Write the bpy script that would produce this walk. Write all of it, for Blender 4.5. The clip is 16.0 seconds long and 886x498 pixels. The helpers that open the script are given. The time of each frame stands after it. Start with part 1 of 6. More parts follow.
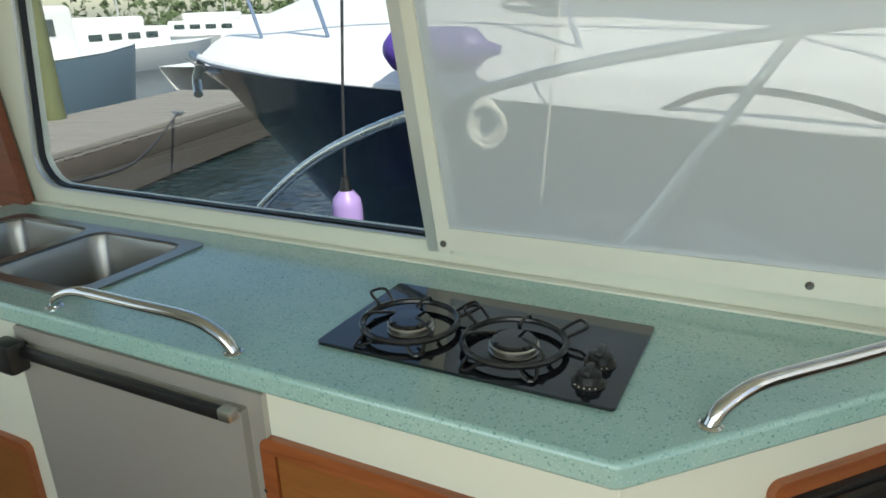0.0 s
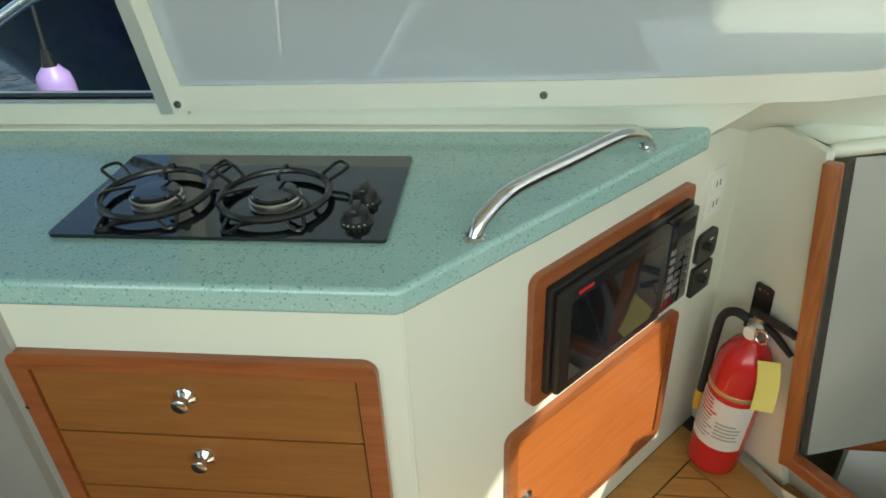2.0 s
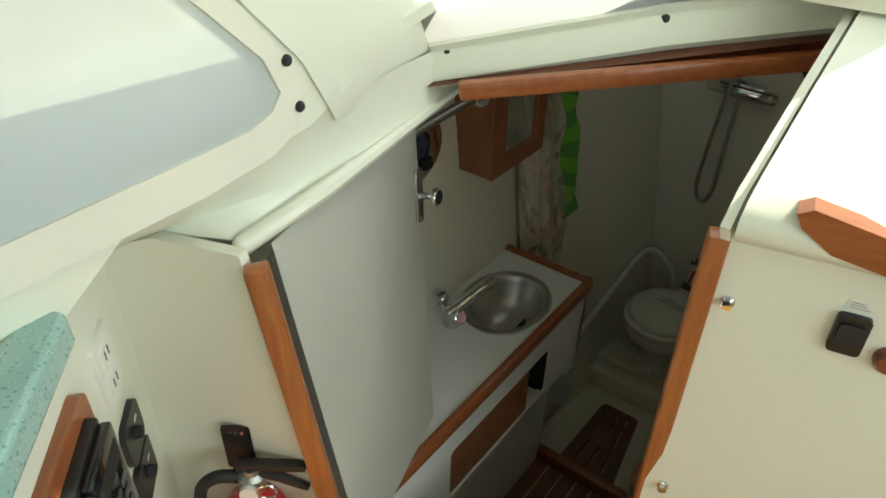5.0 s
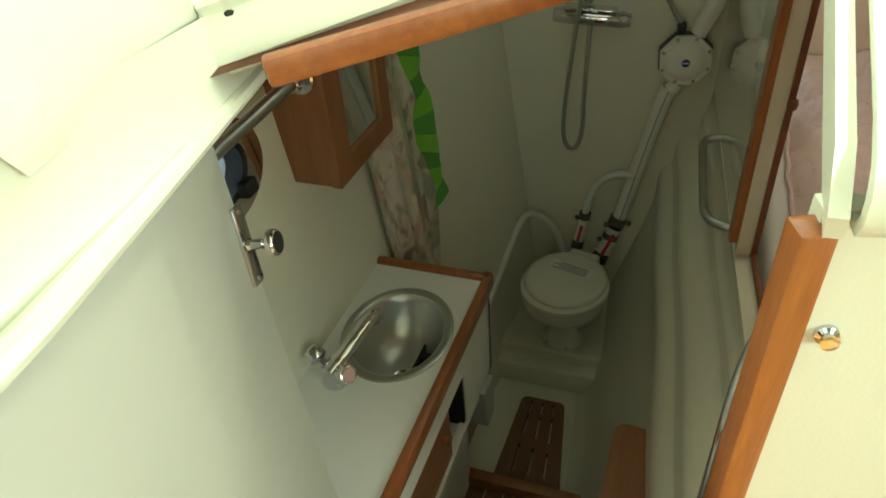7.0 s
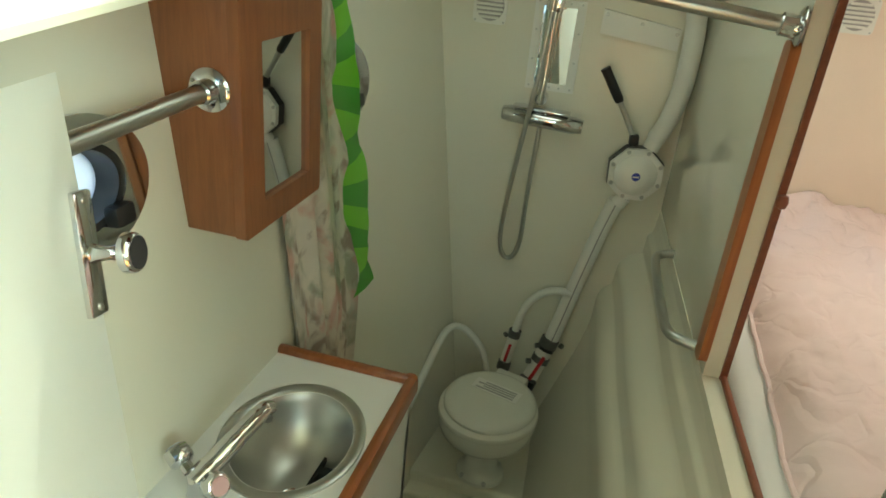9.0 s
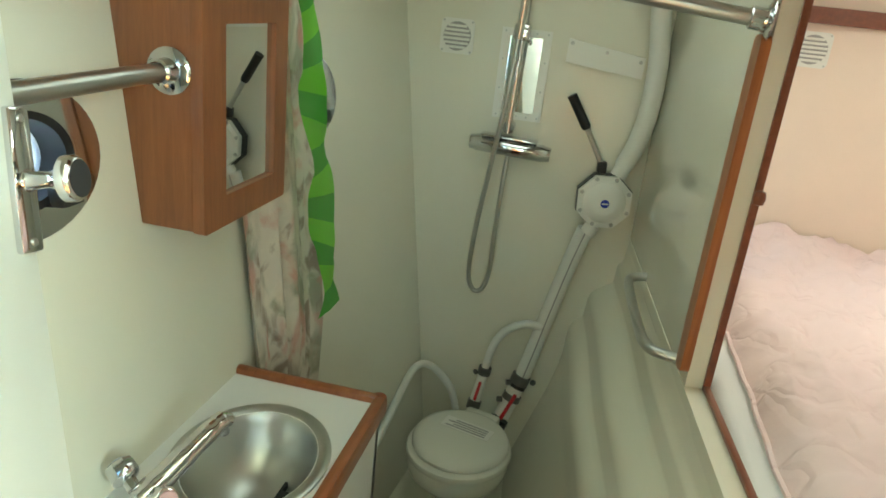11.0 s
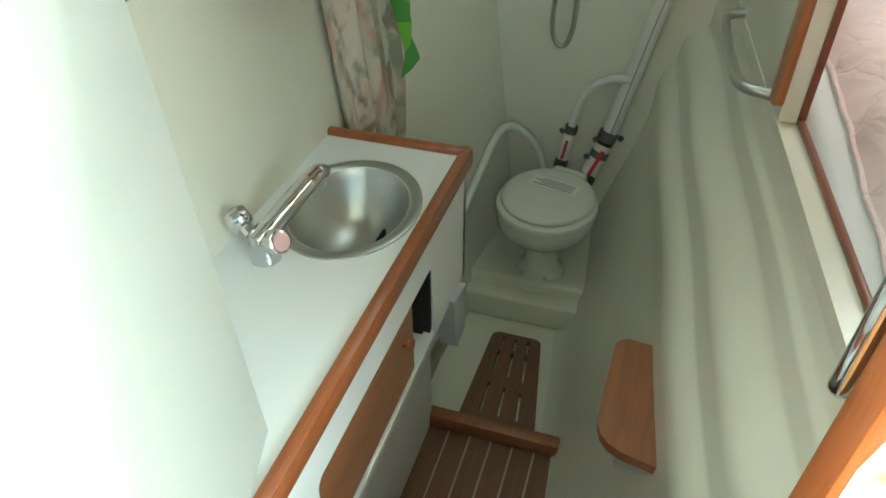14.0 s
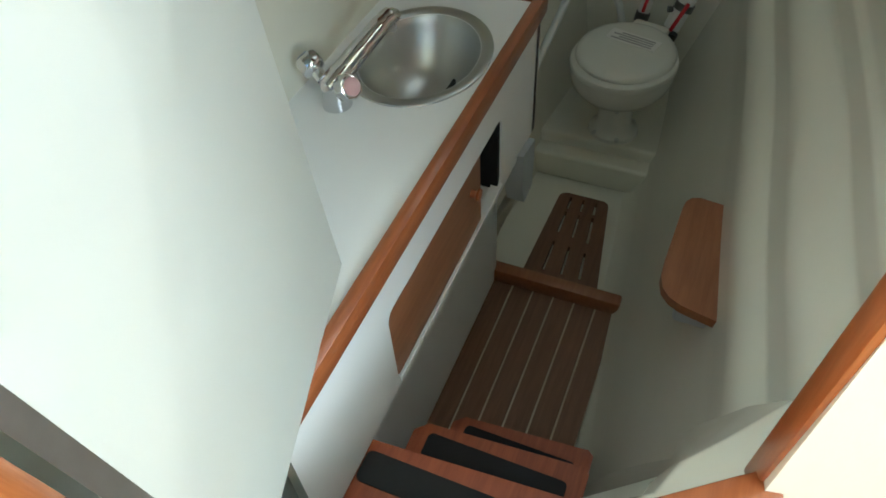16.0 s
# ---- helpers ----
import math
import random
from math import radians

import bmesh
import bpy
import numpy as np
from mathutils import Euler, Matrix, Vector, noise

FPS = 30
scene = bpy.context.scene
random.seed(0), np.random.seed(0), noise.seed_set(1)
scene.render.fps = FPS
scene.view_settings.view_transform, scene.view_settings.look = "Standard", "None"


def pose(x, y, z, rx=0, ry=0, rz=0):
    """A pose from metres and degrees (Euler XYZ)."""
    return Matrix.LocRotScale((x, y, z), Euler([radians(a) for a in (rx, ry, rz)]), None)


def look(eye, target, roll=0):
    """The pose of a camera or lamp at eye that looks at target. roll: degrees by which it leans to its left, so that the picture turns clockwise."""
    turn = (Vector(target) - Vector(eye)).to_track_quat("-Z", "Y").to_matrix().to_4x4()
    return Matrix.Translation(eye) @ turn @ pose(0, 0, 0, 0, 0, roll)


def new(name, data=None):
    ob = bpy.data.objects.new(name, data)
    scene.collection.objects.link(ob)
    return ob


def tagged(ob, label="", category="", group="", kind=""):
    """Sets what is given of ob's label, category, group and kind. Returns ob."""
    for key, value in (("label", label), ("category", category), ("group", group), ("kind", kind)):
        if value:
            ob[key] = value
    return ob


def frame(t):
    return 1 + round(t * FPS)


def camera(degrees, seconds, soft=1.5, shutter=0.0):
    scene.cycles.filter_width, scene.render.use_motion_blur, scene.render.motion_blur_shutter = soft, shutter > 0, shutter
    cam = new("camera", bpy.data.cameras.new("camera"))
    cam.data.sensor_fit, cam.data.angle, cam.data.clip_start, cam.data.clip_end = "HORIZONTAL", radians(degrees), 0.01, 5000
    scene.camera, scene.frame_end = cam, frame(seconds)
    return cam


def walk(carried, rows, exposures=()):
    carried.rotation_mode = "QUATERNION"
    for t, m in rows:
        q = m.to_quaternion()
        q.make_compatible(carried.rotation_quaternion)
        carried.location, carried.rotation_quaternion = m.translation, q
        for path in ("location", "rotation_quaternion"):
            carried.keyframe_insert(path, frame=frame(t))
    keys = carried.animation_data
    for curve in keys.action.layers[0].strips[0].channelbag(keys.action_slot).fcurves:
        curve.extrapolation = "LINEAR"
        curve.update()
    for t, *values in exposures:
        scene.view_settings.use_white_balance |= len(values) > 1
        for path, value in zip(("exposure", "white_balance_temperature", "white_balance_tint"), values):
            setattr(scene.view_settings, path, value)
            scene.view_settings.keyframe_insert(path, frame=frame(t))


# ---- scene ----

cam = camera(65.0, 16.0, soft=1.7)
PATH = [
    (0, (0.181, -0.838, 1.444), (-0.695, 0.83, 0.772), -1.9),
    (0.5, (0.181, -0.83, 1.429), (-0.49, 0.842, 0.558), -4.1),
    (1, (0.179, -0.829, 1.421), (-0.281, 0.856, 0.447), -2.7),
    (1.5, (0.177, -0.826, 1.414), (-0.021, 0.873, 0.379), -1.3),
    (2, (0.179, -0.817, 1.409), (-0.026, 0.866, 0.348), -2.6),
    (2.5, (0.184, -0.789, 1.411), (0.079, 0.869, 0.298), -2.4),
    (3, (0.163, -0.732, 1.421), (0.267, 0.8, 0.139), -0.6),
    (3.5, (0.12, -0.59, 1.439), (0.535, 0.834, 0.096), 5.1),
    (4, (0.115, -0.423, 1.449), (0.821, 0.888, 0.113), 7.3),
    (4.4, (0.155, -0.33, 1.398), (1.088, 0.919, 0.145), 0.8),
    (4.5, (0.165, -0.294, 1.413), (1.159, 0.888, 0.143), 0.7),
    (4.8, (0.268, -0.257, 1.368), (1.518, 0.819, 0.237), 1.1),
    (5, (0.327, -0.216, 1.363), (1.648, 0.768, 0.228), 1.1),
    (5.2, (0.37, -0.191, 1.351), (1.708, 0.745, 0.196), 1.2),
    (7.3, (0.696, 0.052, 1.15), (2.199, 0.595, -0.052), -3.4),
    (7.5, (0.716, 0.068, 1.128), (2.215, 0.558, -0.102), -1.1),
    (8, (0.772, 0.095, 1.098), (2.277, 0.526, -0.146), 2.4),
    (8.5, (0.804, 0.113, 1.03), (2.46, 0.584, 0.013), 4.3),
    (11, (0.816, 0.122, 0.838), (2.666, 0.476, 0.166), 6.3),
    (11.5, (0.815, 0.12, 0.846), (2.656, 0.45, 0.138), 6.3),
    (12, (0.811, 0.108, 0.841), (2.585, 0.483, -0.002), 5.2),
    (12.5, (0.813, 0.098, 0.843), (2.526, 0.509, -0.102), 3.6),
    (13, (0.809, 0.09, 0.828), (2.452, 0.523, -0.227), 1.7),
    (13.5, (0.799, 0.092, 0.818), (2.368, 0.551, -0.334), 0.6),
    (14, (0.778, 0.098, 0.806), (2.275, 0.586, -0.427), -0.3),
    (14.5, (0.771, 0.097, 0.799), (2.186, 0.611, -0.517), -0.9),
    (15, (0.763, 0.1, 0.785), (2.108, 0.638, -0.594), -2.0),
    (15.5, (0.741, 0.097, 0.787), (2.01, 0.662, -0.651), -2.8),
    (16, (0.75, 0.088, 0.793), (1.934, 0.673, -0.708), -4.5),
]
walk(cam, [(t, look(eye, target, roll)) for t, eye, target, roll in PATH],
     [(0.0, 0.1, 6600, 4), (1.5, 0.15, 6500, 0), (2.5, 0.2, 6500, -3), (3.5, 0.25, 6500, -5), (4.3, 0.42, 6600, -3), (5.0, 0.52, 6700, -1), (5.2, 0.58, 6750, -2), (7.3, 1.55, 7700, -15), (7.6, 1.72, 7700, -15), (8.0, 2.15, 7500, -15), (8.6, 2.4, 7100, -14), (11.0, 2.8, 6450, -14), (12.0, 2.92, 6050, -15), (13.5, 2.88, 5850, -13), (14.5, 2.58, 5850, -7), (16.0, 2.12, 5700, 0)])

# ---------- world and light ----------
world = bpy.data.worlds.new("world")
scene.world = world
world.use_nodes = True
wn = world.node_tree
sky = wn.nodes.new("ShaderNodeTexSky")
sky.sky_type = "NISHITA"
sky.sun_disc = False
SUN_EL, SUN_AZ = 48.0, 128.0      # degrees; azimuth from +y towards +x
sky.sun_elevation = radians(SUN_EL)
sky.sun_rotation = radians(SUN_AZ)
wn.links.new(sky.outputs[0], wn.nodes["Background"].inputs[0])
wn.nodes["Background"].inputs[1].default_value = 0.15
sun = new("sun", bpy.data.lights.new("sun", "SUN"))
sun.data.energy, sun.data.angle, sun.data.color = 5.0, radians(0.6), (1.0, 0.95, 0.86)
sd = Vector((math.sin(radians(SUN_AZ)) * math.cos(radians(SUN_EL)), math.cos(radians(SUN_AZ)) * math.cos(radians(SUN_EL)), math.sin(radians(SUN_EL))))
sun.matrix_world = look(sd * 20, (0, 0, 0))


def area_lamp(name, loc, target, w, h, power, color=(0.95, 1.0, 0.97)):
    la = bpy.data.lights.new(name, "AREA")
    la.shape, la.size, la.size_y, la.energy, la.color = "RECTANGLE", w, h, power, color
    ob = new(name, la)
    ob.matrix_world = look(loc, target)
    return ob


area_lamp("skylight_starboard", (0.35, -2.05, 1.45), (0.35, 0, 1.0), 2.8, 0.85, 23)
area_lamp("skylight_aft", (-2.65, -0.9, 1.35), (0, -0.6, 1.0), 1.6, 1.0, 2.5)
# Fill lamp added for an unseen overhead source; the overhead has no hatch.
area_lamp("head_overhead_fill", (2.15, 0.28, 1.09), (2.15, 0.28, 0), 0.45, 0.45, 0.24)

# ---------- materials ----------


def material(name, color, rough=0.5, metal=0.0, var=0.06, scale=6.0, bump=0.0, bump_scale=60.0, coat=0.0, spec=0.5, trans=0.0):
    m = bpy.data.materials.new(name)
    m.use_nodes = True
    nt = m.node_tree
    b = nt.nodes["Principled BSDF"]
    b.inputs["Roughness"].default_value = rough
    b.inputs["Metallic"].default_value = metal
    b.inputs["Coat Weight"].default_value = coat
    b.inputs["Specular IOR Level"].default_value = spec
    b.inputs["Transmission Weight"].default_value = trans
    tc = nt.nodes.new("ShaderNodeTexCoord")
    n1 = nt.nodes.new("ShaderNodeTexNoise")
    n1.inputs["Scale"].default_value = scale
    n1.inputs["Detail"].default_value = 6
    nt.links.new(tc.outputs["Object"], n1.inputs["Vector"])
    mix = nt.nodes.new("ShaderNodeMix")
    mix.data_type = "RGBA"
    mix.inputs[6].default_value = (*[c * (1 - var) for c in color], 1)
    mix.inputs[7].default_value = (*[min(1, c * (1 + var)) for c in color], 1)
    nt.links.new(n1.outputs[0], mix.inputs[0])
    nt.links.new(mix.outputs[2], b.inputs["Base Color"])
    rr = nt.nodes.new("ShaderNodeMapRange")
    rr.inputs[3].default_value, rr.inputs[4].default_value = max(0.0, rough * 0.85), min(1.0, rough * 1.15)
    nt.links.new(n1.outputs[0], rr.inputs[0])
    nt.links.new(rr.outputs[0], b.inputs["Roughness"])
    if bump:
        n2 = nt.nodes.new("ShaderNodeTexNoise")
        n2.inputs["Scale"].default_value = bump_scale
        n2.inputs["Detail"].default_value = 4
        nt.links.new(tc.outputs["Object"], n2.inputs["Vector"])
        bp = nt.nodes.new("ShaderNodeBump")
        bp.inputs["Strength"].default_value = bump
        bp.inputs["Distance"].default_value = 0.002
        nt.links.new(n2.outputs[0], bp.inputs["Height"])
        nt.links.new(bp.outputs[0], b.inputs["Normal"])
    return m


def wood(name, dark, light, rough=0.35, coat=0.3, stretch=(1.2, 14, 14), scale=5.0):
    """Varnished timber with grain along local x."""
    m = bpy.data.materials.new(name)
    m.use_nodes = True
    nt = m.node_tree
    b = nt.nodes["Principled BSDF"]
    b.inputs["Roughness"].default_value = rough
    b.inputs["Coat Weight"].default_value = coat
    b.inputs["Coat Roughness"].default_value = 0.15
    tc = nt.nodes.new("ShaderNodeTexCoord")
    oi = nt.nodes.new("ShaderNodeObjectInfo")
    mp = nt.nodes.new("ShaderNodeMapping")
    mp.inputs["Scale"].default_value = stretch
    add = nt.nodes.new("ShaderNodeVectorMath")
    nt.links.new(tc.outputs["Object"], add.inputs[0])
    nt.links.new(oi.outputs["Random"], add.inputs[1])
    nt.links.new(add.outputs[0], mp.inputs["Vector"])
    n = nt.nodes.new("ShaderNodeTexNoise")
    n.inputs["Scale"].default_value = scale
    n.inputs["Detail"].default_value = 8
    n.inputs["Distortion"].default_value = 0.6
    nt.links.new(mp.outputs[0], n.inputs["Vector"])
    n2 = nt.nodes.new("ShaderNodeTexNoise")
    n2.inputs["Scale"].default_value = scale * 6
    nt.links.new(mp.outputs[0], n2.inputs["Vector"])
    ramp = nt.nodes.new("ShaderNodeValToRGB")
    ramp.color_ramp.elements[0].color, ramp.color_ramp.elements[1].color = (*dark, 1), (*light, 1)
    ramp.color_ramp.elements[0].position, ramp.color_ramp.elements[1].position = 0.3, 0.7
    mx = nt.nodes.new("ShaderNodeMath")
    mx.operation = "MULTIPLY_ADD"
    mx.inputs[1].default_value, mx.inputs[2].default_value = 0.25, 0.0
    nt.links.new(n2.outputs[0], mx.inputs[0])
    ad = nt.nodes.new("ShaderNodeMath")
    nt.links.new(mx.outputs[0], ad.inputs[0])
    ml = nt.nodes.new("ShaderNodeMath")
    ml.operation = "MULTIPLY"
    ml.inputs[1].default_value = 0.8
    nt.links.new(n.outputs[0], ml.inputs[0])
    nt.links.new(ml.outputs[0], ad.inputs[1])
    nt.links.new(ad.outputs[0], ramp.inputs[0])
    nt.links.new(ramp.outputs[0], b.inputs["Base Color"])
    bp = nt.nodes.new("ShaderNodeBump")
    bp.inputs["Strength"].default_value, bp.inputs["Distance"].default_value = 0.15, 0.001
    nt.links.new(n2.outputs[0], bp.inputs["Height"])
    nt.links.new(bp.outputs[0], b.inputs["Normal"])
    return m


def speckled(name):
    """Solid-surface worktop: teal ground with pale and dark chips."""
    m = bpy.data.materials.new(name)
    m.use_nodes = True
    nt = m.node_tree
    b = nt.nodes["Principled BSDF"]
    b.inputs["Roughness"].default_value = 0.22
    b.inputs["Coat Weight"].default_value = 0.5
    b.inputs["Coat Roughness"].default_value = 0.12
    tc = nt.nodes.new("ShaderNodeTexCoord")
    base = nt.nodes.new("ShaderNodeTexNoise")
    base.inputs["Scale"].default_value, base.inputs["Detail"].default_value = 22, 5
    nt.links.new(tc.outputs["Object"], base.inputs["Vector"])
    mix0 = nt.nodes.new("ShaderNodeMix")
    mix0.data_type = "RGBA"
    mix0.inputs[6].default_value, mix0.inputs[7].default_value = (0.275, 0.46, 0.43, 1), (0.355, 0.53, 0.495, 1)
    nt.links.new(base.outputs[0], mix0.inputs[0])
    last = mix0.outputs[2]
    for sc, lim, col in ((210, 0.20, (0.19, 0.36, 0.33, 1)), (300, 0.20, (0.42, 0.58, 0.54, 1)), (190, 0.028, (0.16, 0.30, 0.285, 1))):
        v = nt.nodes.new("ShaderNodeTexVoronoi")
        v.inputs["Scale"].default_value = sc
        nt.links.new(tc.outputs["Object"], v.inputs["Vector"])
        wh = nt.nodes.new("ShaderNodeTexWhiteNoise")
        nt.links.new(v.outputs["Position"], wh.inputs["Vector"])
        lt = nt.nodes.new("ShaderNodeMath")
        lt.operation = "LESS_THAN"
        lt.inputs[1].default_value = lim
        nt.links.new(wh.outputs["Value"], lt.inputs[0])
        lt2 = nt.nodes.new("ShaderNodeMath")
        lt2.operation = "LESS_THAN"
        lt2.inputs[1].default_value = 0.42
        nt.links.new(v.outputs["Distance"], lt2.inputs[0])
        mu = nt.nodes.new("ShaderNodeMath")
        mu.operation = "MULTIPLY"
        nt.links.new(lt.outputs[0], mu.inputs[0])
        nt.links.new(lt2.outputs[0], mu.inputs[1])
        mx = nt.nodes.new("ShaderNodeMix")
        mx.data_type = "RGBA"
        mx.inputs[7].default_value = col
        nt.links.new(mu.outputs[0], mx.inputs[0])
        nt.links.new(last, mx.inputs[6])
        last = mx.outputs[2]
    nt.links.new(last, b.inputs["Base Color"])
    return m


def glass(name, tint=(1, 1, 1), rough=0.0):
    """Thin clear sheet: transparent with a Fresnel gloss."""
    m = bpy.data.materials.new(name)
    m.use_nodes = True
    nt = m.node_tree
    out = nt.nodes["Material Output"]
    tr = nt.nodes.new("ShaderNodeBsdfTransparent")
    tr.inputs[0].default_value = (*tint, 1)
    gl = nt.nodes.new("ShaderNodeBsdfGlossy")
    gl.inputs["Roughness"].default_value = rough
    lw = nt.nodes.new("ShaderNodeLayerWeight")
    lw.inputs[0].default_value = 0.2
    fr = nt.nodes.new("ShaderNodeMapRange")
    fr.inputs[3].default_value, fr.inputs[4].default_value = 0.006, 0.14
    nt.links.new(lw.outputs["Facing"], fr.inputs[0])
    mx = nt.nodes.new("ShaderNodeMixShader")
    nt.links.new(fr.outputs[0], mx.inputs[0])
    nt.links.new(tr.outputs[0], mx.inputs[1])
    nt.links.new(gl.outputs[0], mx.inputs[2])
    nt.links.new(mx.outputs[0], out.inputs[0])
    return m


def sheer(name, color, see, let=0.5, gloss=None):
    """Woven sheer cloth: partly see-through, partly scattering light through, with a vinyl gloss if wanted."""
    m = bpy.data.materials.new(name)
    m.use_nodes = True
    nt = m.node_tree
    out = nt.nodes["Material Output"]
    tr = nt.nodes.new("ShaderNodeBsdfTransparent")
    df = nt.nodes.new("ShaderNodeBsdfDiffuse")
    tl = nt.nodes.new("ShaderNodeBsdfTranslucent")
    for n in (df, tl):
        n.inputs[0].default_value = (*color, 1)
    m1 = nt.nodes.new("ShaderNodeMixShader")
    m1.inputs[0].default_value = let
    nt.links.new(df.outputs[0], m1.inputs[1])
    nt.links.new(tl.outputs[0], m1.inputs[2])
    m2 = nt.nodes.new("ShaderNodeMixShader")
    m2.inputs[0].default_value = see
    nt.links.new(m1.outputs[0], m2.inputs[1])
    nt.links.new(tr.outputs[0], m2.inputs[2])
    last = m2
    if gloss is not None:
        gl = nt.nodes.new("ShaderNodeBsdfGlossy")
        gl.inputs["Roughness"].default_value = gloss
        fr = nt.nodes.new("ShaderNodeFresnel")
        fr.inputs[0].default_value = 1.4
        last = nt.nodes.new("ShaderNodeMixShader")
        nt.links.new(fr.outputs[0], last.inputs[0])
        nt.links.new(m2.outputs[0], last.inputs[1])
        nt.links.new(gl.outputs[0], last.inputs[2])
    nt.links.new(last.outputs[0], out.inputs[0])
    return m


def floral(name):
    """Cotton print: cream ground with blurred upright flowers in rose, sage and brown."""
    m = material(name, (0.62, 0.56, 0.48), 0.9, var=0.08, scale=30, bump=0.3, bump_scale=300)
    nt = m.node_tree
    b = nt.nodes["Principled BSDF"]
    last = b.inputs["Base Color"].links[0].from_socket
    tc = nt.nodes.new("ShaderNodeTexCoord")
    for off, sc, lim, col in ((0.0, 15, 0.52, (0.24, 0.25, 0.17, 1)), (3.7, 18, 0.54, (0.55, 0.27, 0.22, 1)), (7.1, 24, 0.54, (0.20, 0.13, 0.095, 1)), (9.3, 20, 0.57, (0.70, 0.62, 0.52, 1))):
        mp = nt.nodes.new("ShaderNodeMapping")
        mp.inputs["Location"].default_value = (off, off, off)
        mp.inputs["Scale"].default_value = (1.4, 0.5, 0.42)
        nt.links.new(tc.outputs["Object"], mp.inputs["Vector"])
        n = nt.nodes.new("ShaderNodeTexNoise")
        n.inputs["Scale"].default_value, n.inputs["Detail"].default_value, n.inputs["Distortion"].default_value = sc, 4, 0.8
        nt.links.new(mp.outputs[0], n.inputs["Vector"])
        rg = nt.nodes.new("ShaderNodeMapRange")
        rg.inputs[1].default_value, rg.inputs[2].default_value = lim, lim + 0.10
        rg.inputs[4].default_value = 0.72
        nt.links.new(n.outputs[0], rg.inputs[0])
        mx = nt.nodes.new("ShaderNodeMix")
        mx.data_type = "RGBA"
        mx.inputs[7].default_value = col
        nt.links.new(rg.outputs[0], mx.inputs[0])
        nt.links.new(last, mx.inputs[6])
        last = mx.outputs[2]
    nt.links.new(last, b.inputs["Base Color"])
    return m


def quilted(name, color):
    """Padded cotton with scrolling stitched creases."""
    m = material(name, color, 0.85, var=0.04, scale=8, bump=0.5, bump_scale=40)
    nt = m.node_tree
    b = nt.nodes["Principled BSDF"]
    tc = nt.nodes.new("ShaderNodeTexCoord")
    n = nt.nodes.new("ShaderNodeTexNoise")
    n.inputs["Scale"].default_value, n.inputs["Detail"].default_value = 5, 3
    nt.links.new(tc.outputs["Object"], n.inputs["Vector"])
    ad = nt.nodes.new("ShaderNodeVectorMath")
    ad.operation = "MULTIPLY_ADD"
    ad.inputs[1].default_value = (0.28, 0.28, 0.0)
    nt.links.new(n.outputs["Color"], ad.inputs[0])
    nt.links.new(tc.outputs["Object"], ad.inputs[2])
    v = nt.nodes.new("ShaderNodeTexVoronoi")
    v.feature = "DISTANCE_TO_EDGE"
    v.inputs["Scale"].default_value = 7.5
    nt.links.new(ad.outputs[0], v.inputs["Vector"])
    rg = nt.nodes.new("ShaderNodeMapRange")
    rg.inputs[2].default_value = 0.10
    nt.links.new(v.outputs["Distance"], rg.inputs[0])
    bp = nt.nodes.new("ShaderNodeBump")
    bp.inputs["Strength"].default_value, bp.inputs["Distance"].default_value = 0.35, 0.012
    nt.links.new(rg.outputs[0], bp.inputs["Height"])
    old = b.inputs["Normal"].links[0].from_socket
    nt.links.new(old, bp.inputs["Normal"])
    nt.links.new(bp.outputs[0], b.inputs["Normal"])
    return m


GEL = material("cream_gelcoat", (0.73, 0.745, 0.64), 0.32, var=0.03, scale=3, bump=0.05, bump_scale=25)
GEL_HEAD = material("glossy_cream_gelcoat", (0.74, 0.715, 0.605), 0.2, var=0.03, scale=3, bump=0.03, bump_scale=18)
GEL_GLOSS = material("polished_cream_gelcoat", (0.73, 0.71, 0.60), 0.12, var=0.03, scale=3, coat=1.0)
VINYL = material("cream_vinyl_lining", (0.73, 0.735, 0.63), 0.5, var=0.03, scale=4, bump=0.15, bump_scale=260)
WHITE = material("white_laminate", (0.80, 0.80, 0.79), 0.3, var=0.02, scale=4)
DOORPAINT = material("white_door_paint", (0.80, 0.80, 0.74), 0.35, var=0.02, scale=3, bump=0.05, bump_scale=40)
PLASTIC_W = material("white_plastic", (0.78, 0.77, 0.72), 0.35, var=0.03)
TEAK = wood("varnished_teak", (0.21, 0.055, 0.016), (0.34, 0.105, 0.032))
TEAK_Z = wood("varnished_teak_upright", (0.24, 0.068, 0.018), (0.40, 0.135, 0.038), stretch=(14, 14, 1.2))
PANEL = wood("teak_veneer", (0.22, 0.082, 0.018), (0.30, 0.118, 0.029), 0.4, 0.2)
PANEL_O = wood("orange_teak_veneer", (0.36, 0.095, 0.020), (0.46, 0.14, 0.034), 0.4, 0.2)
CABWOOD = wood("brown_teak_upright", (0.19, 0.064, 0.023), (0.30, 0.108, 0.040), 0.4, 0.2, stretch=(14, 14, 1.2))
SOLE = wood("honey_teak_sole", (0.34, 0.165, 0.04), (0.45, 0.235, 0.065), 0.4, 0.25, stretch=(1.5, 9, 9))
SHELFWOOD = wood("brown_teak", (0.22, 0.080, 0.032), (0.32, 0.125, 0.052), 0.4, 0.2)
DARKTEAK = wood("oiled_dark_teak", (0.13, 0.062, 0.032), (0.20, 0.10, 0.054), 0.55, 0.0)
MAHOG = wood("dark_mahogany", (0.14, 0.035, 0.015), (0.22, 0.06, 0.025), 0.35, 0.2)
SEAM = material("black_caulking", (0.02, 0.02, 0.02), 0.7)
PALE_SEAM = material("pale_holly_strip", (0.50, 0.40, 0.28), 0.5)
CORIAN = speckled("teal_speckled_worktop")
CHROME = material("chrome", (0.66, 0.66, 0.68), 0.07, 1.0, var=0.02)
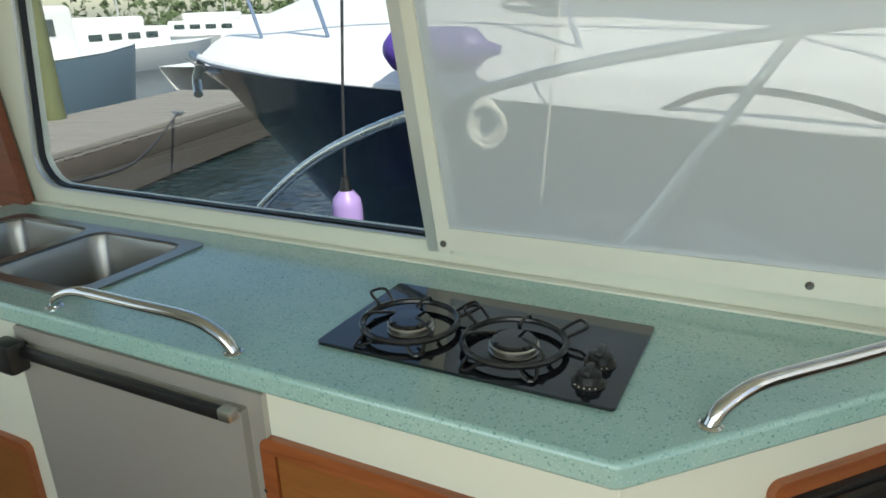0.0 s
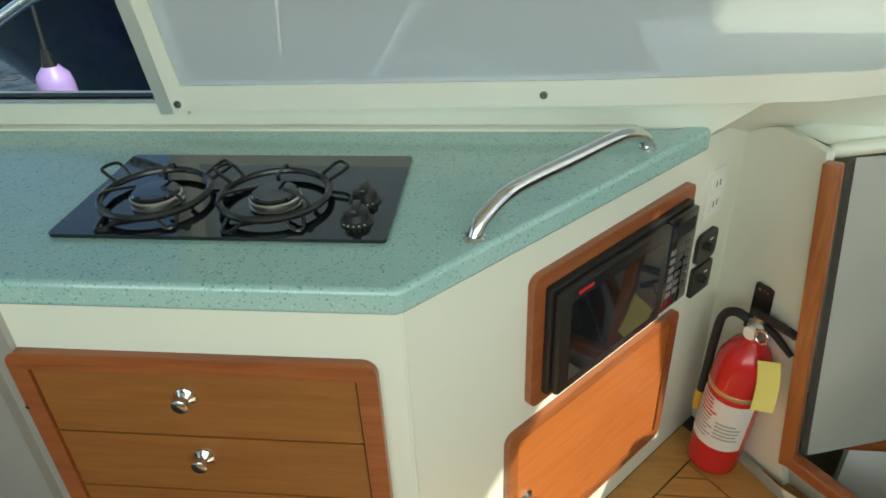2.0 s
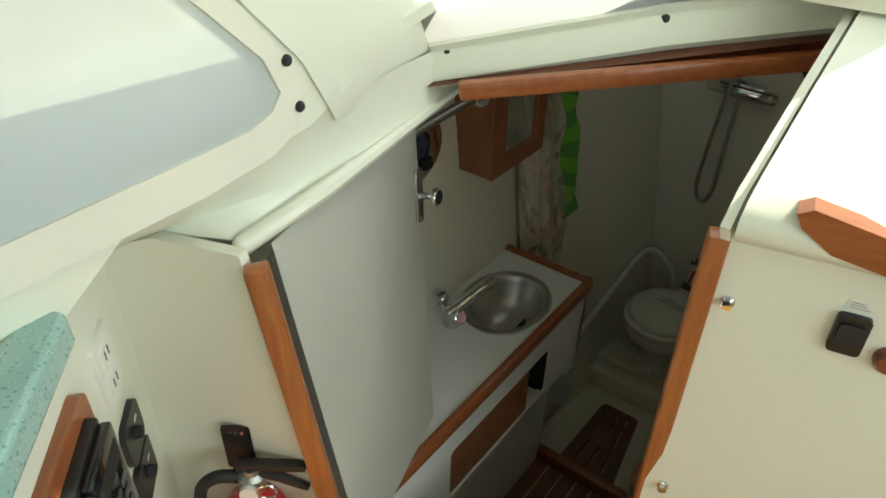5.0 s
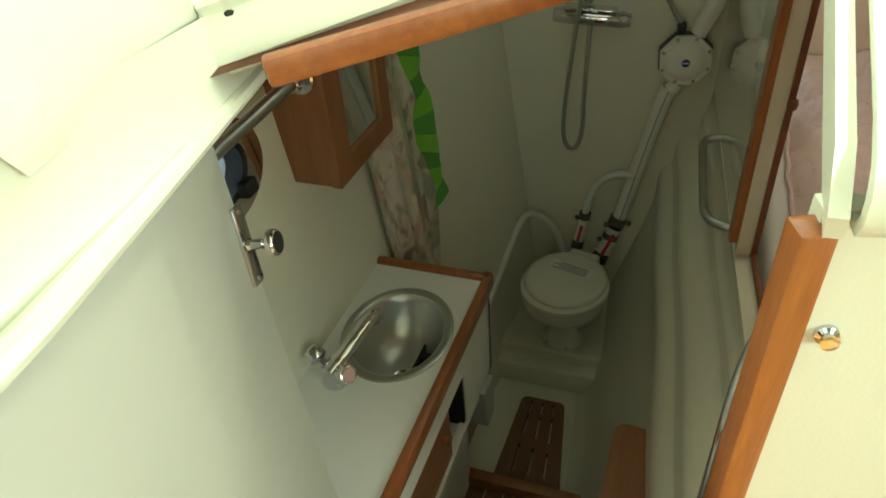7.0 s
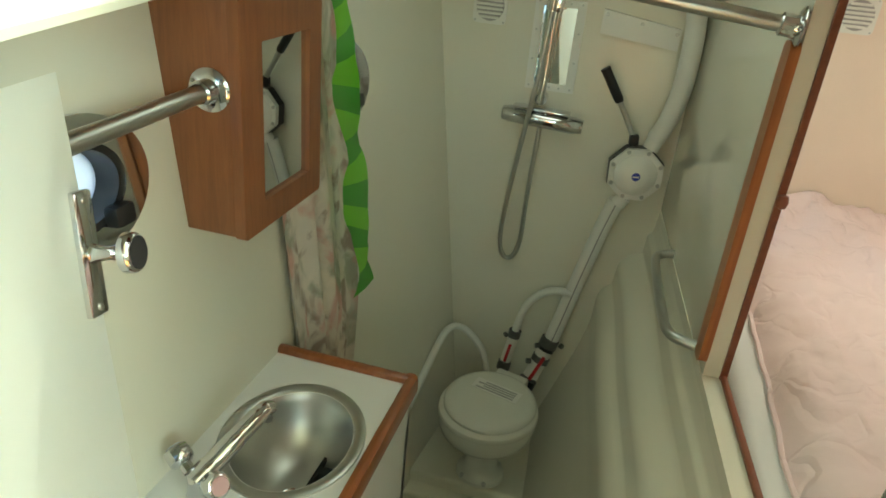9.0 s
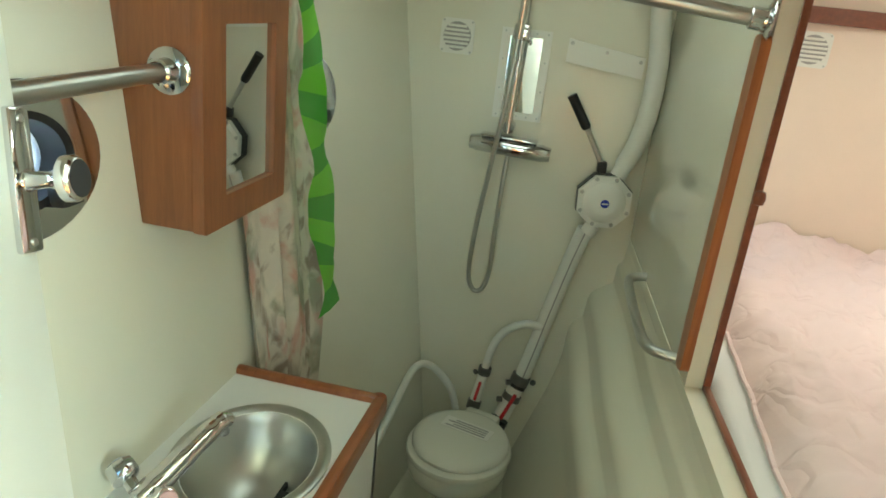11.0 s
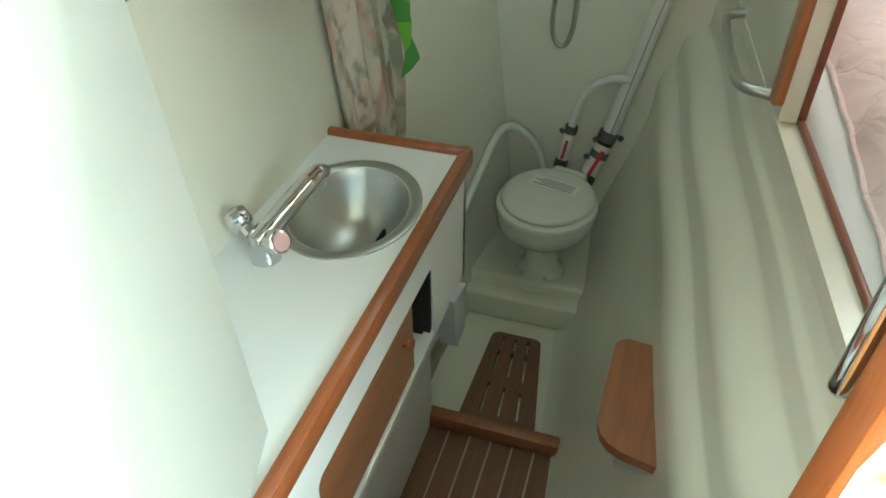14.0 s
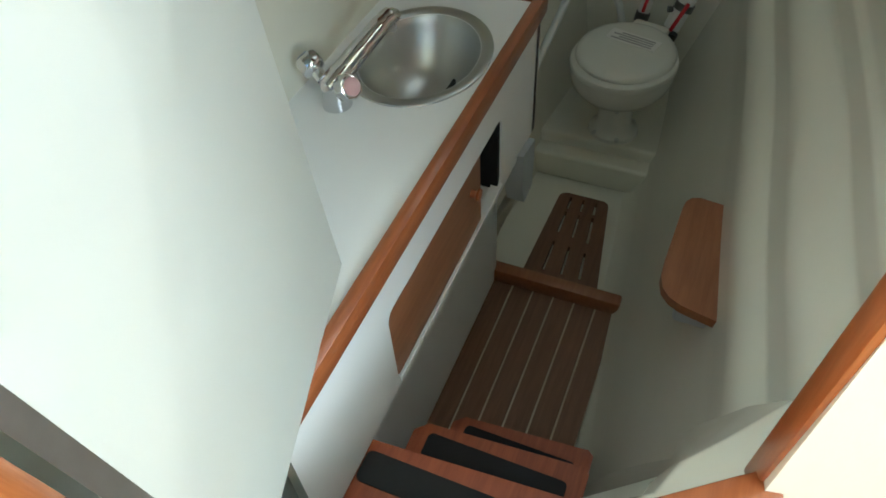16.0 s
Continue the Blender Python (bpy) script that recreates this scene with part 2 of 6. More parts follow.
RAIL = material("polished_rail_steel", (0.80, 0.82, 0.84), 0.28, 1.0, var=0.03)
CLAMP = material("dark_hose_clamp", (0.16, 0.155, 0.15), 0.35, 0.8, var=0.2, scale=60)
SINKSTEEL = material("dull_sink_steel", (0.30, 0.30, 0.29), 0.33, 1.0, var=0.06, scale=12)
STEEL = material("brushed_steel", (0.52, 0.52, 0.50), 0.36, 1.0, var=0.03, scale=12)
FRIDGE = material("brushed_steel_door", (0.50, 0.475, 0.44), 0.45, 0.55, var=0.06, scale=3)
ALU = material("satin_aluminium", (0.66, 0.66, 0.63), 0.4, 0.9, var=0.04)
BLACKGLASS = material("black_ceramic_glass", (0.008, 0.009, 0.012), 0.05, var=0.0, coat=0.5)
BLACK = material("black_plastic", (0.012, 0.012, 0.013), 0.35, var=0.2)
ENAMEL = material("black_enamel_wire", (0.012, 0.012, 0.013), 0.25, var=0.1)
RUBBER = material("black_rubber", (0.015, 0.015, 0.016), 0.6)
# Near-black: stands in for shade inside the locker and outlet slots; also the display.
DARK = material("near_black_shade_and_display", (0.01, 0.01, 0.01), 0.8)
RED = material("red_enamel", (0.55, 0.012, 0.018), 0.22, var=0.05, coat=0.3)
REDPL = material("red_plastic", (0.5, 0.02, 0.03), 0.4)
LABELW = material("paper_label", (0.72, 0.70, 0.66), 0.5)
GREYINK = material("grey_print", (0.35, 0.34, 0.33), 0.6)
DIMINK = material("dim_print", (0.07, 0.07, 0.075), 0.5)
TAGY = material("yellow_paper_tag", (0.80, 0.82, 0.25), 0.6, var=0.08)
YELLOW = material("yellow_nozzle", (0.75, 0.42, 0.05), 0.4)
BRASS = material("gold_band", (0.6, 0.42, 0.2), 0.35, 0.6)
MIRROR = material("mirror", (0.76, 0.77, 0.76), 0.01, 1.0, var=0.0)
GREYPL = material("grey_plastic", (0.42, 0.44, 0.46), 0.4)
HOSEW = material("white_hose", (0.74, 0.74, 0.70), 0.35)
CERAMIC = material("off_white_ceramic", (0.70, 0.69, 0.62), 0.25, var=0.02)
BLUE = material("blue_emblem", (0.02, 0.04, 0.35), 0.4)
STEPWOOD = wood("red_step_teak", (0.22, 0.045, 0.014), (0.36, 0.085, 0.026), 0.5, 0.05)
QUILT = quilted("pale_pink_quilt", (0.84, 0.67, 0.67))
BAGCLOTH = material("beige_cotton", (0.50, 0.44, 0.36), 0.9, var=0.25, scale=20, bump=0.4, bump_scale=60)
SHEET = material("white_sheet", (0.76, 0.76, 0.76), 0.85, bump=0.3, bump_scale=20)
PINKWALL = material("pink_cream_lining", (0.80, 0.66, 0.56), 0.6, bump=0.1, bump_scale=200)
CURTAIN = floral("floral_curtain_cloth")
GREEN = sheer("green_garland_cloth", (0.20, 0.62, 0.05), 0.12, 0.45)
GREEN_D = sheer("dark_green_garland_cloth", (0.09, 0.36, 0.05), 0.1, 0.35)
SCREEN = sheer("white_mesh_screen", (0.88, 0.91, 0.90), 0.5, 0.5, 0.05)
# White scattering sheet puts the bright outdoors into the port panes.
PORT_GLARE = sheer("white_port_glare", (0.95, 0.94, 0.97), 0.12, 1.0)
COVER = sheer("white_windscreen_cover", (0.86, 0.86, 0.82), 0.05, 0.85)
CLOTHW = material("cream_webbing", (0.72, 0.71, 0.62), 0.7, bump=0.2, bump_scale=300)
GLASS = glass("window_glass", (0.98, 0.99, 0.985))
NAVY = material("navy_gelcoat", (0.006, 0.012, 0.045), 0.12, var=0.15, coat=0.4)
BOATW = material("white_gelcoat_outside", (0.85, 0.85, 0.84), 0.3, var=0.03)
DOCK = wood("weathered_dock_planks", (0.15, 0.14, 0.125), (0.26, 0.245, 0.22), 0.85, 0.0)
DOCKD = material("wet_dock_timber", (0.07, 0.06, 0.05), 0.7, var=0.3)
PILE = material("mossy_piling", (0.10, 0.115, 0.045), 0.9, var=0.6, scale=2.5, bump=0.6)
PURPLE = material("purple_vinyl", (0.10, 0.05, 0.36), 0.4)
LILAC = material("lilac_vinyl", (0.40, 0.28, 0.62), 0.4)
ROPE = material("dark_rope", (0.03, 0.03, 0.035), 0.9)
ROPEW = material("white_rope", (0.65, 0.63, 0.55), 0.9, bump=0.5, bump_scale=300)
TINT = material("smoked_glass", (0.03, 0.05, 0.05), 0.08)
FARGREEN = material("shore_bushes", (0.085, 0.13, 0.05), 0.9, var=0.6, scale=1.2, bump=1.0, bump_scale=4)
TEALHULL = material("blue_grey_hull", (0.16, 0.26, 0.33), 0.35, var=0.1)


def water_material():
    m = bpy.data.materials.new("harbour_water")
    m.use_nodes = True
    nt = m.node_tree
    b = nt.nodes["Principled BSDF"]
    b.inputs["Base Color"].default_value = (0.012, 0.03, 0.035, 1)
    b.inputs["Roughness"].default_value = 0.06
    tc = nt.nodes.new("ShaderNodeTexCoord")
    n = nt.nodes.new("ShaderNodeTexNoise")
    n.inputs["Scale"].default_value, n.inputs["Detail"].default_value = 3.5, 5
    nt.links.new(tc.outputs["Object"], n.inputs["Vector"])
    bp = nt.nodes.new("ShaderNodeBump")
    bp.inputs["Strength"].default_value, bp.inputs["Distance"].default_value = 0.5, 0.12
    nt.links.new(n.outputs[0], bp.inputs["Height"])
    nt.links.new(bp.outputs[0], b.inputs["Normal"])
    return m


WATER = water_material()

# ---------- mesh helpers ----------


def finish(name, bm, mat, smooth=40):
    bmesh.ops.recalc_face_normals(bm, faces=bm.faces)
    me = bpy.data.meshes.new(name)
    bm.to_mesh(me)
    bm.free()
    me.materials.append(mat)
    if smooth:
        me.shade_smooth()
        me.set_sharp_from_angle(angle=radians(smooth))
    return me


def part(name, bm, mat, parent=None, label="", smooth=40):
    ob = new(name, finish(name, bm, mat, smooth))
    if parent is not None:
        ob.parent = parent
    return tagged(ob, label)


def thing(name, label, category, m=None, group="", kind=""):
    ob = new(name)
    ob.empty_display_size = 0.05
    if m is not None:
        ob.matrix_world = m
    return tagged(ob, label, category, group, kind)


def setting(name, bm, mat, label, category="wall", smooth=40):
    return tagged(part(name, bm, mat, smooth=smooth), label, category, kind="structure")


def wallframe(origin, right):
    """Local axes for things on an upright face: x to the right along it, y into it, z up."""
    r = Vector((right[0], right[1], 0)).normalized()
    i = Vector((-r.y, r.x, 0))
    m = Matrix.Identity(4)
    for n, v in enumerate((r, i, Vector((0, 0, 1)))):
        m[0][n], m[1][n], m[2][n] = v
    m.translation = origin
    return m


def bev(bm, w, seg=2, angle=30):
    es = [e for e in bm.edges if len(e.link_faces) == 2 and e.calc_face_angle(0) > radians(angle)]
    if w and es:
        bmesh.ops.bevel(bm, geom=es, offset=w, segments=seg, affect="EDGES", profile=0.5)
    return bm


def box(x0, x1, y0, y1, z0, z1, w=0.0, seg=2, bm=None):
    own = bmesh.new()
    m = Matrix.Translation(((x0 + x1) / 2, (y0 + y1) / 2, (z0 + z1) / 2)) @ Matrix.Diagonal((abs(x1 - x0), abs(y1 - y0), abs(z1 - z0), 1))
    bmesh.ops.create_cube(own, size=1, matrix=m)
    bev(own, w, seg)
    return join(bm, own) if bm is not None else own


def join(bm, other):
    me = bpy.data.meshes.new("tmp")
    other.to_mesh(me)
    other.free()
    bm.from_mesh(me)
    bpy.data.meshes.remove(me)
    return bm


def prism(poly, z0, z1, w=0.0, seg=2):
    """Upright prism over a plan polygon."""
    bm = bmesh.new()
    lo = [bm.verts.new((x, y, z0)) for x, y in poly]
    hi = [bm.verts.new((x, y, z1)) for x, y in poly]
    bm.faces.new(hi)
    bm.faces.new(lo[::-1])
    for k in range(len(poly)):
        j = (k + 1) % len(poly)
        bm.faces.new((lo[k], lo[j], hi[j], hi[k]))
    return bev(bm, w, seg)


def slab(poly, y0, y1, w=0.0, seg=2):
    """Plate over a polygon in the local x-z plane, from y0 (front) to y1."""
    bm = bmesh.new()
    a = [bm.verts.new((x, y0, z)) for x, z in poly]
    b = [bm.verts.new((x, y1, z)) for x, z in poly]
    bm.faces.new(a)
    bm.faces.new(b[::-1])
    for k in range(len(poly)):
        j = (k + 1) % len(poly)
        bm.faces.new((b[k], b[j], a[j], a[k]))
    return bev(bm, w, seg)


def rrect(x0, x1, z0, z1, r, n=5):
    pts = []
    for cx, cz, a0 in ((x1 - r, z1 - r, 0), (x0 + r, z1 - r, 90), (x0 + r, z0 + r, 180), (x1 - r, z0 + r, 270)):
        for k in range(n + 1):
            a = radians(a0 + 90 * k / n)
            pts.append((cx + r * math.cos(a), cz + r * math.sin(a)))
    return pts


def ellipse(cx, cz, a, b, n=32, turn=0.0):
    c, s = math.cos(turn), math.sin(turn)
    return [(cx + a * math.cos(t) * c - b * math.sin(t) * s, cz + a * math.cos(t) * s + b * math.sin(t) * c) for t in (2 * math.pi * k / n for k in range(n))]


def ring(outer, inner, y0, y1, w=0.0):
    """Frame between two loops of equal count in the local x-z plane."""
    bm = bmesh.new()
    loops = [[bm.verts.new((x, y, z)) for x, z in p] for p, y in ((outer, y0), (inner, y0), (inner, y1), (outer, y1))]
    n = len(outer)
    for k in range(4):
        p, q = loops[k], loops[(k + 1) % 4]
        for i in range(n):
            j = (i + 1) % n
            bm.faces.new((p[i], p[j], q[j], q[i]))
    return bev(bm, w, 2)


def holed(outer, holes, y0, y1):
    """Plate in the local x-z plane with openings through it."""
    bm = bmesh.new()
    es = []
    for loop in (outer, *holes):
        vs = [bm.verts.new((x, y0, z)) for x, z in loop]
        es += [bm.edges.new((vs[k], vs[(k + 1) % len(vs)])) for k in range(len(vs))]
    bmesh.ops.triangle_fill(bm, edges=es, use_beauty=True, use_dissolve=False)
    g = bmesh.ops.extrude_face_region(bm, geom=list(bm.faces))
    bmesh.ops.translate(bm, vec=(0, y1 - y0, 0), verts=[v for v in g["geom"] if isinstance(v, bmesh.types.BMVert)])
    return bm


def smooth_path(pts, n=6):
    pts = [Vector(p) for p in pts]
    out = []
    for k in range(len(pts) - 1):
        p0, p1, p2, p3 = pts[max(k - 1, 0)], pts[k], pts[k + 1], pts[min(k + 2, len(pts) - 1)]
        for i in range(n):
            t = i / n
            out.append(0.5 * ((2 * p1) + (p2 - p0) * t + (2 * p0 - 5 * p1 + 4 * p2 - p3) * t * t + (3 * p1 - p0 - 3 * p2 + p3) * t ** 3))
    return out + [pts[-1]]


def tube(pts, r, n=10, closed=False, bm=None):
    """Round bar along a line; r may be a number or a list along it."""
    bm = bm or bmesh.new()
    pts = [Vector(p) for p in pts]
    rs = r if isinstance(r, (list, tuple)) else [r] * len(pts)
    count = len(pts)
    rings, side = [], None
    for k, p in enumerate(pts):
        a = pts[(k - 1) % count] if closed or k else p
        b = pts[(k + 1) % count] if closed or k < count - 1 else p
        t = (b - a).normalized()
        if side is None:
            side = t.orthogonal().normalized()
        side = (side - t * side.dot(t)).normalized()
        up = t.cross(side)
        rings.append([bm.verts.new(p + (side * math.cos(2 * math.pi * i / n) + up * math.sin(2 * math.pi * i / n)) * rs[k]) for i in range(n)])
    for k in range(count if closed else count - 1):
        p, q = rings[k], rings[(k + 1) % count]
        for i in range(n):
            j = (i + 1) % n
            bm.faces.new((p[i], p[j], q[j], q[i]))
    if not closed:
        bm.faces.new(rings[0][::-1])
        bm.faces.new(rings[-1])
    return bm


def lathe(profile, n=28, m=None, bm=None):
    """Turned shape round local z from (radius, z) pairs."""
    bm = bm or bmesh.new()
    m = m or Matrix.Identity(4)
    rings = []
    for r, z in profile:
        if r < 1e-5:
            rings.append([bm.verts.new(m @ Vector((0, 0, z)))])
        else:
            rings.append([bm.verts.new(m @ Vector((r * math.cos(2 * math.pi * i / n), r * math.sin(2 * math.pi * i / n), z))) for i in range(n)])
    for p, q in zip(rings, rings[1:]):
        for i in range(n):
            j = (i + 1) % n
            vs = [p[i % len(p)], p[j % len(p)], q[j % len(q)], q[i % len(q)]]
            vs = list(dict.fromkeys(vs))
            if len(vs) > 2:
                bm.faces.new(vs)
    return bm


def loft(curves, thick=0.0):
    """Sheet through rows of points."""
    bm = bmesh.new()
    rows = [[bm.verts.new(p) for p in c] for c in curves]
    for p, q in zip(rows, rows[1:]):
        for i in range(len(p) - 1):
            bm.faces.new((p[i], p[i + 1], q[i + 1], q[i]))
    if thick:
        bmesh.ops.recalc_face_normals(bm, faces=bm.faces)
        bmesh.ops.solidify(bm, geom=list(bm.faces), thickness=thick)
    return bm


AXY = pose(0, 0, 0, 90)            # turns local z onto -y (out of a wall face)

# ---------- plan ----------
FZ = -0.02                          # saloon sole
CT = 0.90                           # worktop height
D_U = (0.669, 0.743)                # along the angled galley face
D_O = Vector((0.20, 0.093, 0))
B_U = (0.606, -0.795)               # along the bulkhead with the doorway
B_O = Vector((0.862, 0.401, 0))
HF = -0.76                          # sole of the wash compartment
DFRAME, BFRAME, FFRAME = wallframe(D_O, D_U), wallframe(B_O, B_U), wallframe((0, -0.095, 0), (1, 0))


def on_b(s, z, d=0.0):
    return BFRAME @ Vector((s, d, z))


def on_d(s, z, d=0.0):
    return DFRAME @ Vector((s, d, z))

# ---------- saloon shell ----------
setting("floor", prism([(-2.7, -2.1), (2.735, -2.1), (0.657, 0.66), (-2.7, 0.66)], FZ - 0.06, FZ - 0.004), SEAM, "black caulked base under the honey teak sole", "floor", 0)
setting("galley_front", slab([(-1.95, FZ), (0.034, FZ), (0.034, 0.865), (-1.95, 0.865)], 0, 0.02, 0.004), GEL, "cream moulded front of the galley unit", "wall").matrix_world = FFRAME
setting("galley_angled_front", slab([(-0.254, FZ), (0.735, FZ), (0.735, 0.845), (0.43, 0.865), (-0.254, 0.865)], 0, 0.02, 0.004), GEL, "cream moulded angled face of the galley unit", "wall").matrix_world = DFRAME

WFRAME = wallframe((0, 0.43, 0), (1, 0))
LEFT_PANE = [(-0.612, 1.66), (-1.76, 1.66)] + [p for p in rrect(-1.85, -0.4, 0.957, 1.66, 0.09, 8) if p[0] < -1.0 and p[1] < 1.3] + [(-0.512, 0.957)]
RIGHT_PANE = [(-0.470, 0.975), (0.74, 0.992), (0.80, 1.000), (0.842, 1.020), (0.852, 1.045), (0.835, 1.080), (0.765, 1.150), (0.54, 1.372), (0.29, 1.63), (-0.565, 1.66)]
setting("wall_north", holed([(-2.7, 0.86), (0.50, 0.86), (0.62, 0.945), (0.90, 0.975), (0.98, 1.01), (0.86, 1.17), (0.45, 1.58), (0.2, 2.0), (-2.7, 2.0)], [LEFT_PANE, RIGHT_PANE], 0, 0.05), GEL, "cream cabin side with two window openings", "wall").matrix_world = WFRAME
setting("cabin_side_lining", loft([
    [(0.44, 0.430, 0.90), (0.52, 0.430, 0.935), (0.62, 0.430, 0.952), (0.75, 0.430, 0.966), (0.90, 0.430, 0.985), (1.06, 0.445, 0.995), (1.26, 0.498, 0.970)],
    [(0.45, 0.438, 0.895), (0.53, 0.455, 0.905), (0.63, 0.470, 0.915), (0.75, 0.455, 0.918), (0.90, 0.452, 0.928), (1.06, 0.455, 0.955), (1.30, 0.50, 0.950)],
    [(0.46, 0.445, 0.885), (0.55, 0.490, 0.878), (0.65, 0.545, 0.868), (0.74, 0.500, 0.878), (0.86, 0.452, 0.892), (1.06, 0.452, 0.910), (1.30, 0.490, 0.925)],
    [(0.47, 0.455, 0.870), (0.57, 0.530, 0.850), (0.66, 0.620, 0.805), (0.715, 0.545, 0.852), (0.768, 0.440, 0.856), (1.00, 0.436, 0.884), (1.30, 0.480, 0.898)],
    [(0.49, 0.50, 0.860), (0.59, 0.57, 0.845), (0.68, 0.66, 0.800), (0.73, 0.57, 0.845), (0.775, 0.475, 0.852), (1.00, 0.480, 0.882), (1.30, 0.51, 0.900)],
]), GEL, "cream moulded cabin side sweeping down to the doorway", "wall", 60)
setting("doorway_coaming", tube([(0.758, 0.436, 0.848), (0.766, 0.436, 0.852), (0.90, 0.424, 0.876), (1.05, 0.440, 0.886), (1.29, 0.480, 0.892)], [0.010, 0.015, 0.013, 0.011, 0.009], 8), GEL, "cream rounded coaming lip above the open door", "trim")
setting("ceiling", box(-2.75, 1.3, -2.15, 0.5, 1.98, 2.04), GEL, "cream saloon overhead", "ceiling", 0)
setting("wall_south", holed([(-2.7, FZ), (1.9, FZ), (1.9, 2.0), (-2.7, 2.0)], [rrect(-1.75, 1.75, 1.0, 1.85, 0.08)], 0, 0.05), GEL, "cream cabin side with a wide window opening", "wall").matrix_world = wallframe((0, -2.1, 0), (1, 0))
setting("wall_west", holed([(-2.15, FZ), (0.5, FZ), (0.5, 2.0), (-2.15, 2.0)], [rrect(-1.75, -0.05, 0.75, 1.85, 0.06)], 0, 0.05), GEL, "cream aft cabin wall with a window opening", "wall").matrix_world = wallframe((-2.65, 0, 0), (0, 1))
setting("wall_east", box(1.26, 1.28, -2.1, -0.90, FZ, 0.95), GEL, "cream forward wall below the windscreen", "wall")

# bulkhead with the doorway: angled part by the galley, doorway, part with the sockets
R_O, R_U = Vector((1.082, -0.050, 0)), (0.2, -0.98)
RBFRAME = wallframe(R_O, R_U)
BL, BR = Vector((0.810, 0.348, 0.130)), Vector((1.108, -0.055, 0.125))
TL, TR = Vector((0.756, 0.414, 0.845)), Vector((1.084, -0.064, 0.915))


def beam(p0, p1, w, d, side, round_by=0.004):
    """Straight bar from p0 to p1; w wide towards side, d deep."""
    p0, p1 = Vector(p0), Vector(p1)
    x = (p1 - p0).normalized()
    sd = Vector(side)
    sd = (sd - x * sd.dot(x)).normalized()
    m = Matrix.Identity(4)
    for n, v in enumerate((x, sd, x.cross(sd))):
        m[0][n], m[1][n], m[2][n] = v
    m.translation = p0
    bm = box(0, (p1 - p0).length, 0, w, -d / 2, d / 2, round_by)
    bm.transform(m)
    return bm


def sheet(corners, thick):
    bm = bmesh.new()
    bm.faces.new([bm.verts.new(c) for c in corners])
    bmesh.ops.solidify(bm, geom=list(bm.faces), thickness=thick)
    return bm


def up(v, z):
    return Vector((v.x, v.y, z))


setting("bulkhead_left", loft([[(0.674, 0.647, FZ), (0.77, 0.522, FZ), (0.862, 0.401, FZ)], [(0.668, 0.655, 0.13), (0.755, 0.50, 0.13), (0.812, 0.350, 0.13)], [(0.662, 0.660, 0.45), (0.742, 0.515, 0.45), (0.790, 0.376, 0.45)], [(0.655, 0.662, 0.815), (0.715, 0.535, 0.86), (0.758, 0.416, 0.86)]], 0.018), VINYL, "cream lined bulkhead beside the galley", "wall", 60)
setting("bulkhead_sill", sheet([(0.862, 0.401, FZ), (1.150, 0.022, FZ), BR, BL], 0.02), VINYL, "cream sill below the doorway", "wall")
setting("bulkhead_right", slab([(0.0, FZ), (0.9, FZ), (0.9, 0.925), (0.018, 0.925)], 0, 0.02), VINYL, "cream lined bulkhead with sockets", "wall").matrix_world = RBFRAME
DY = (-0.085, -0.12, -0.20, -0.32, -0.50, -0.80, -1.25)
def dash(x, z, bend=0.2):
    return [(x - bend * (y + 0.085) * (1 if x < 1.3 else 0.4), y, z) for y in DY]
setting("dash_moulding", loft([dash(1.092, 0.915), dash(1.070, 0.918), dash(1.058, 0.934), dash(1.060, 0.952), dash(1.075, 0.968), dash(1.11, 0.985), dash(1.30, 1.05), dash(1.56, 1.125)], 0.008), GEL, "cream moulded dashboard rising to the windscreen", "dashboard", 50)
setting("hatch_side", loft([[(1.062, -0.078, 0.935), (1.10, -0.078, 0.965), (1.30, -0.078, 1.035), (1.56, -0.078, 1.115)], [(1.07, -0.080, 0.915), (1.12, -0.080, 0.93), (1.30, -0.080, 0.99), (1.56, -0.080, 1.06)]], 0.012), GEL, "cream side of the companion hatch", "wall")
setting("hatch_ledge", tube([(1.088, -0.092, 0.928), (1.088, -0.10, 0.930), (1.088, -0.12, 0.930)], [0.012, 0.013, 0.010], 10), GEL, "cream moulded ledge over the door post", "trim")

# windscreen and its cover
W0 = [(1.245, 0.50, 0.968), (1.35, 0.338, 1.008), (1.455, 0.180, 1.046), (1.56, -0.02, 1.088), (1.62, -0.22, 1.12), (1.66, -0.9, 1.18), (1.66, -2.1, 1.18)]
def rise(p, k):
    return (p[0] - 0.55 * k, p[1] - (0.10 if p[1] > 0.4 else 0.0) * k, p[2] + 0.9 * k)
setting("windscreen_base", loft([[(p[0] - 0.005, p[1] - 0.02, p[2] - 0.050) for p in W0], [(p[0] - 0.018, p[1] - 0.015, p[2] - 0.040) for p in W0], [(p[0] - 0.010, p[1] - 0.005, p[2] - 0.008) for p in W0], W0, [rise(p, 0.02) for p in W0]], 0.008), GEL, "cream moulded base of the windscreen", "trim")
setting("windscreen_cover", loft([[rise(p, k) for p in W0[:5]] for k in (0.02, 0.4, 1.0)]), COVER, "white sun-lit cloth cover behind the windscreen", "window cover")
for px, py, pz in ((1.262, 0.470, 0.968), (1.452, 0.178, 1.040), (1.585, -0.14, 1.098)):
    st = thing("snap_fastener", "dark snap fastener on the windscreen cover", "fastener", Matrix.Translation((px - 0.012, py, pz)) @ look((0, 0, 0), (1, 0.5, -0.3)), "windscreen fasteners")
    part("cap", lathe([(0.008, -0.004), (0.008, 0.003), (0.004, 0.006), (0, 0.006)], 14), RUBBER, st)
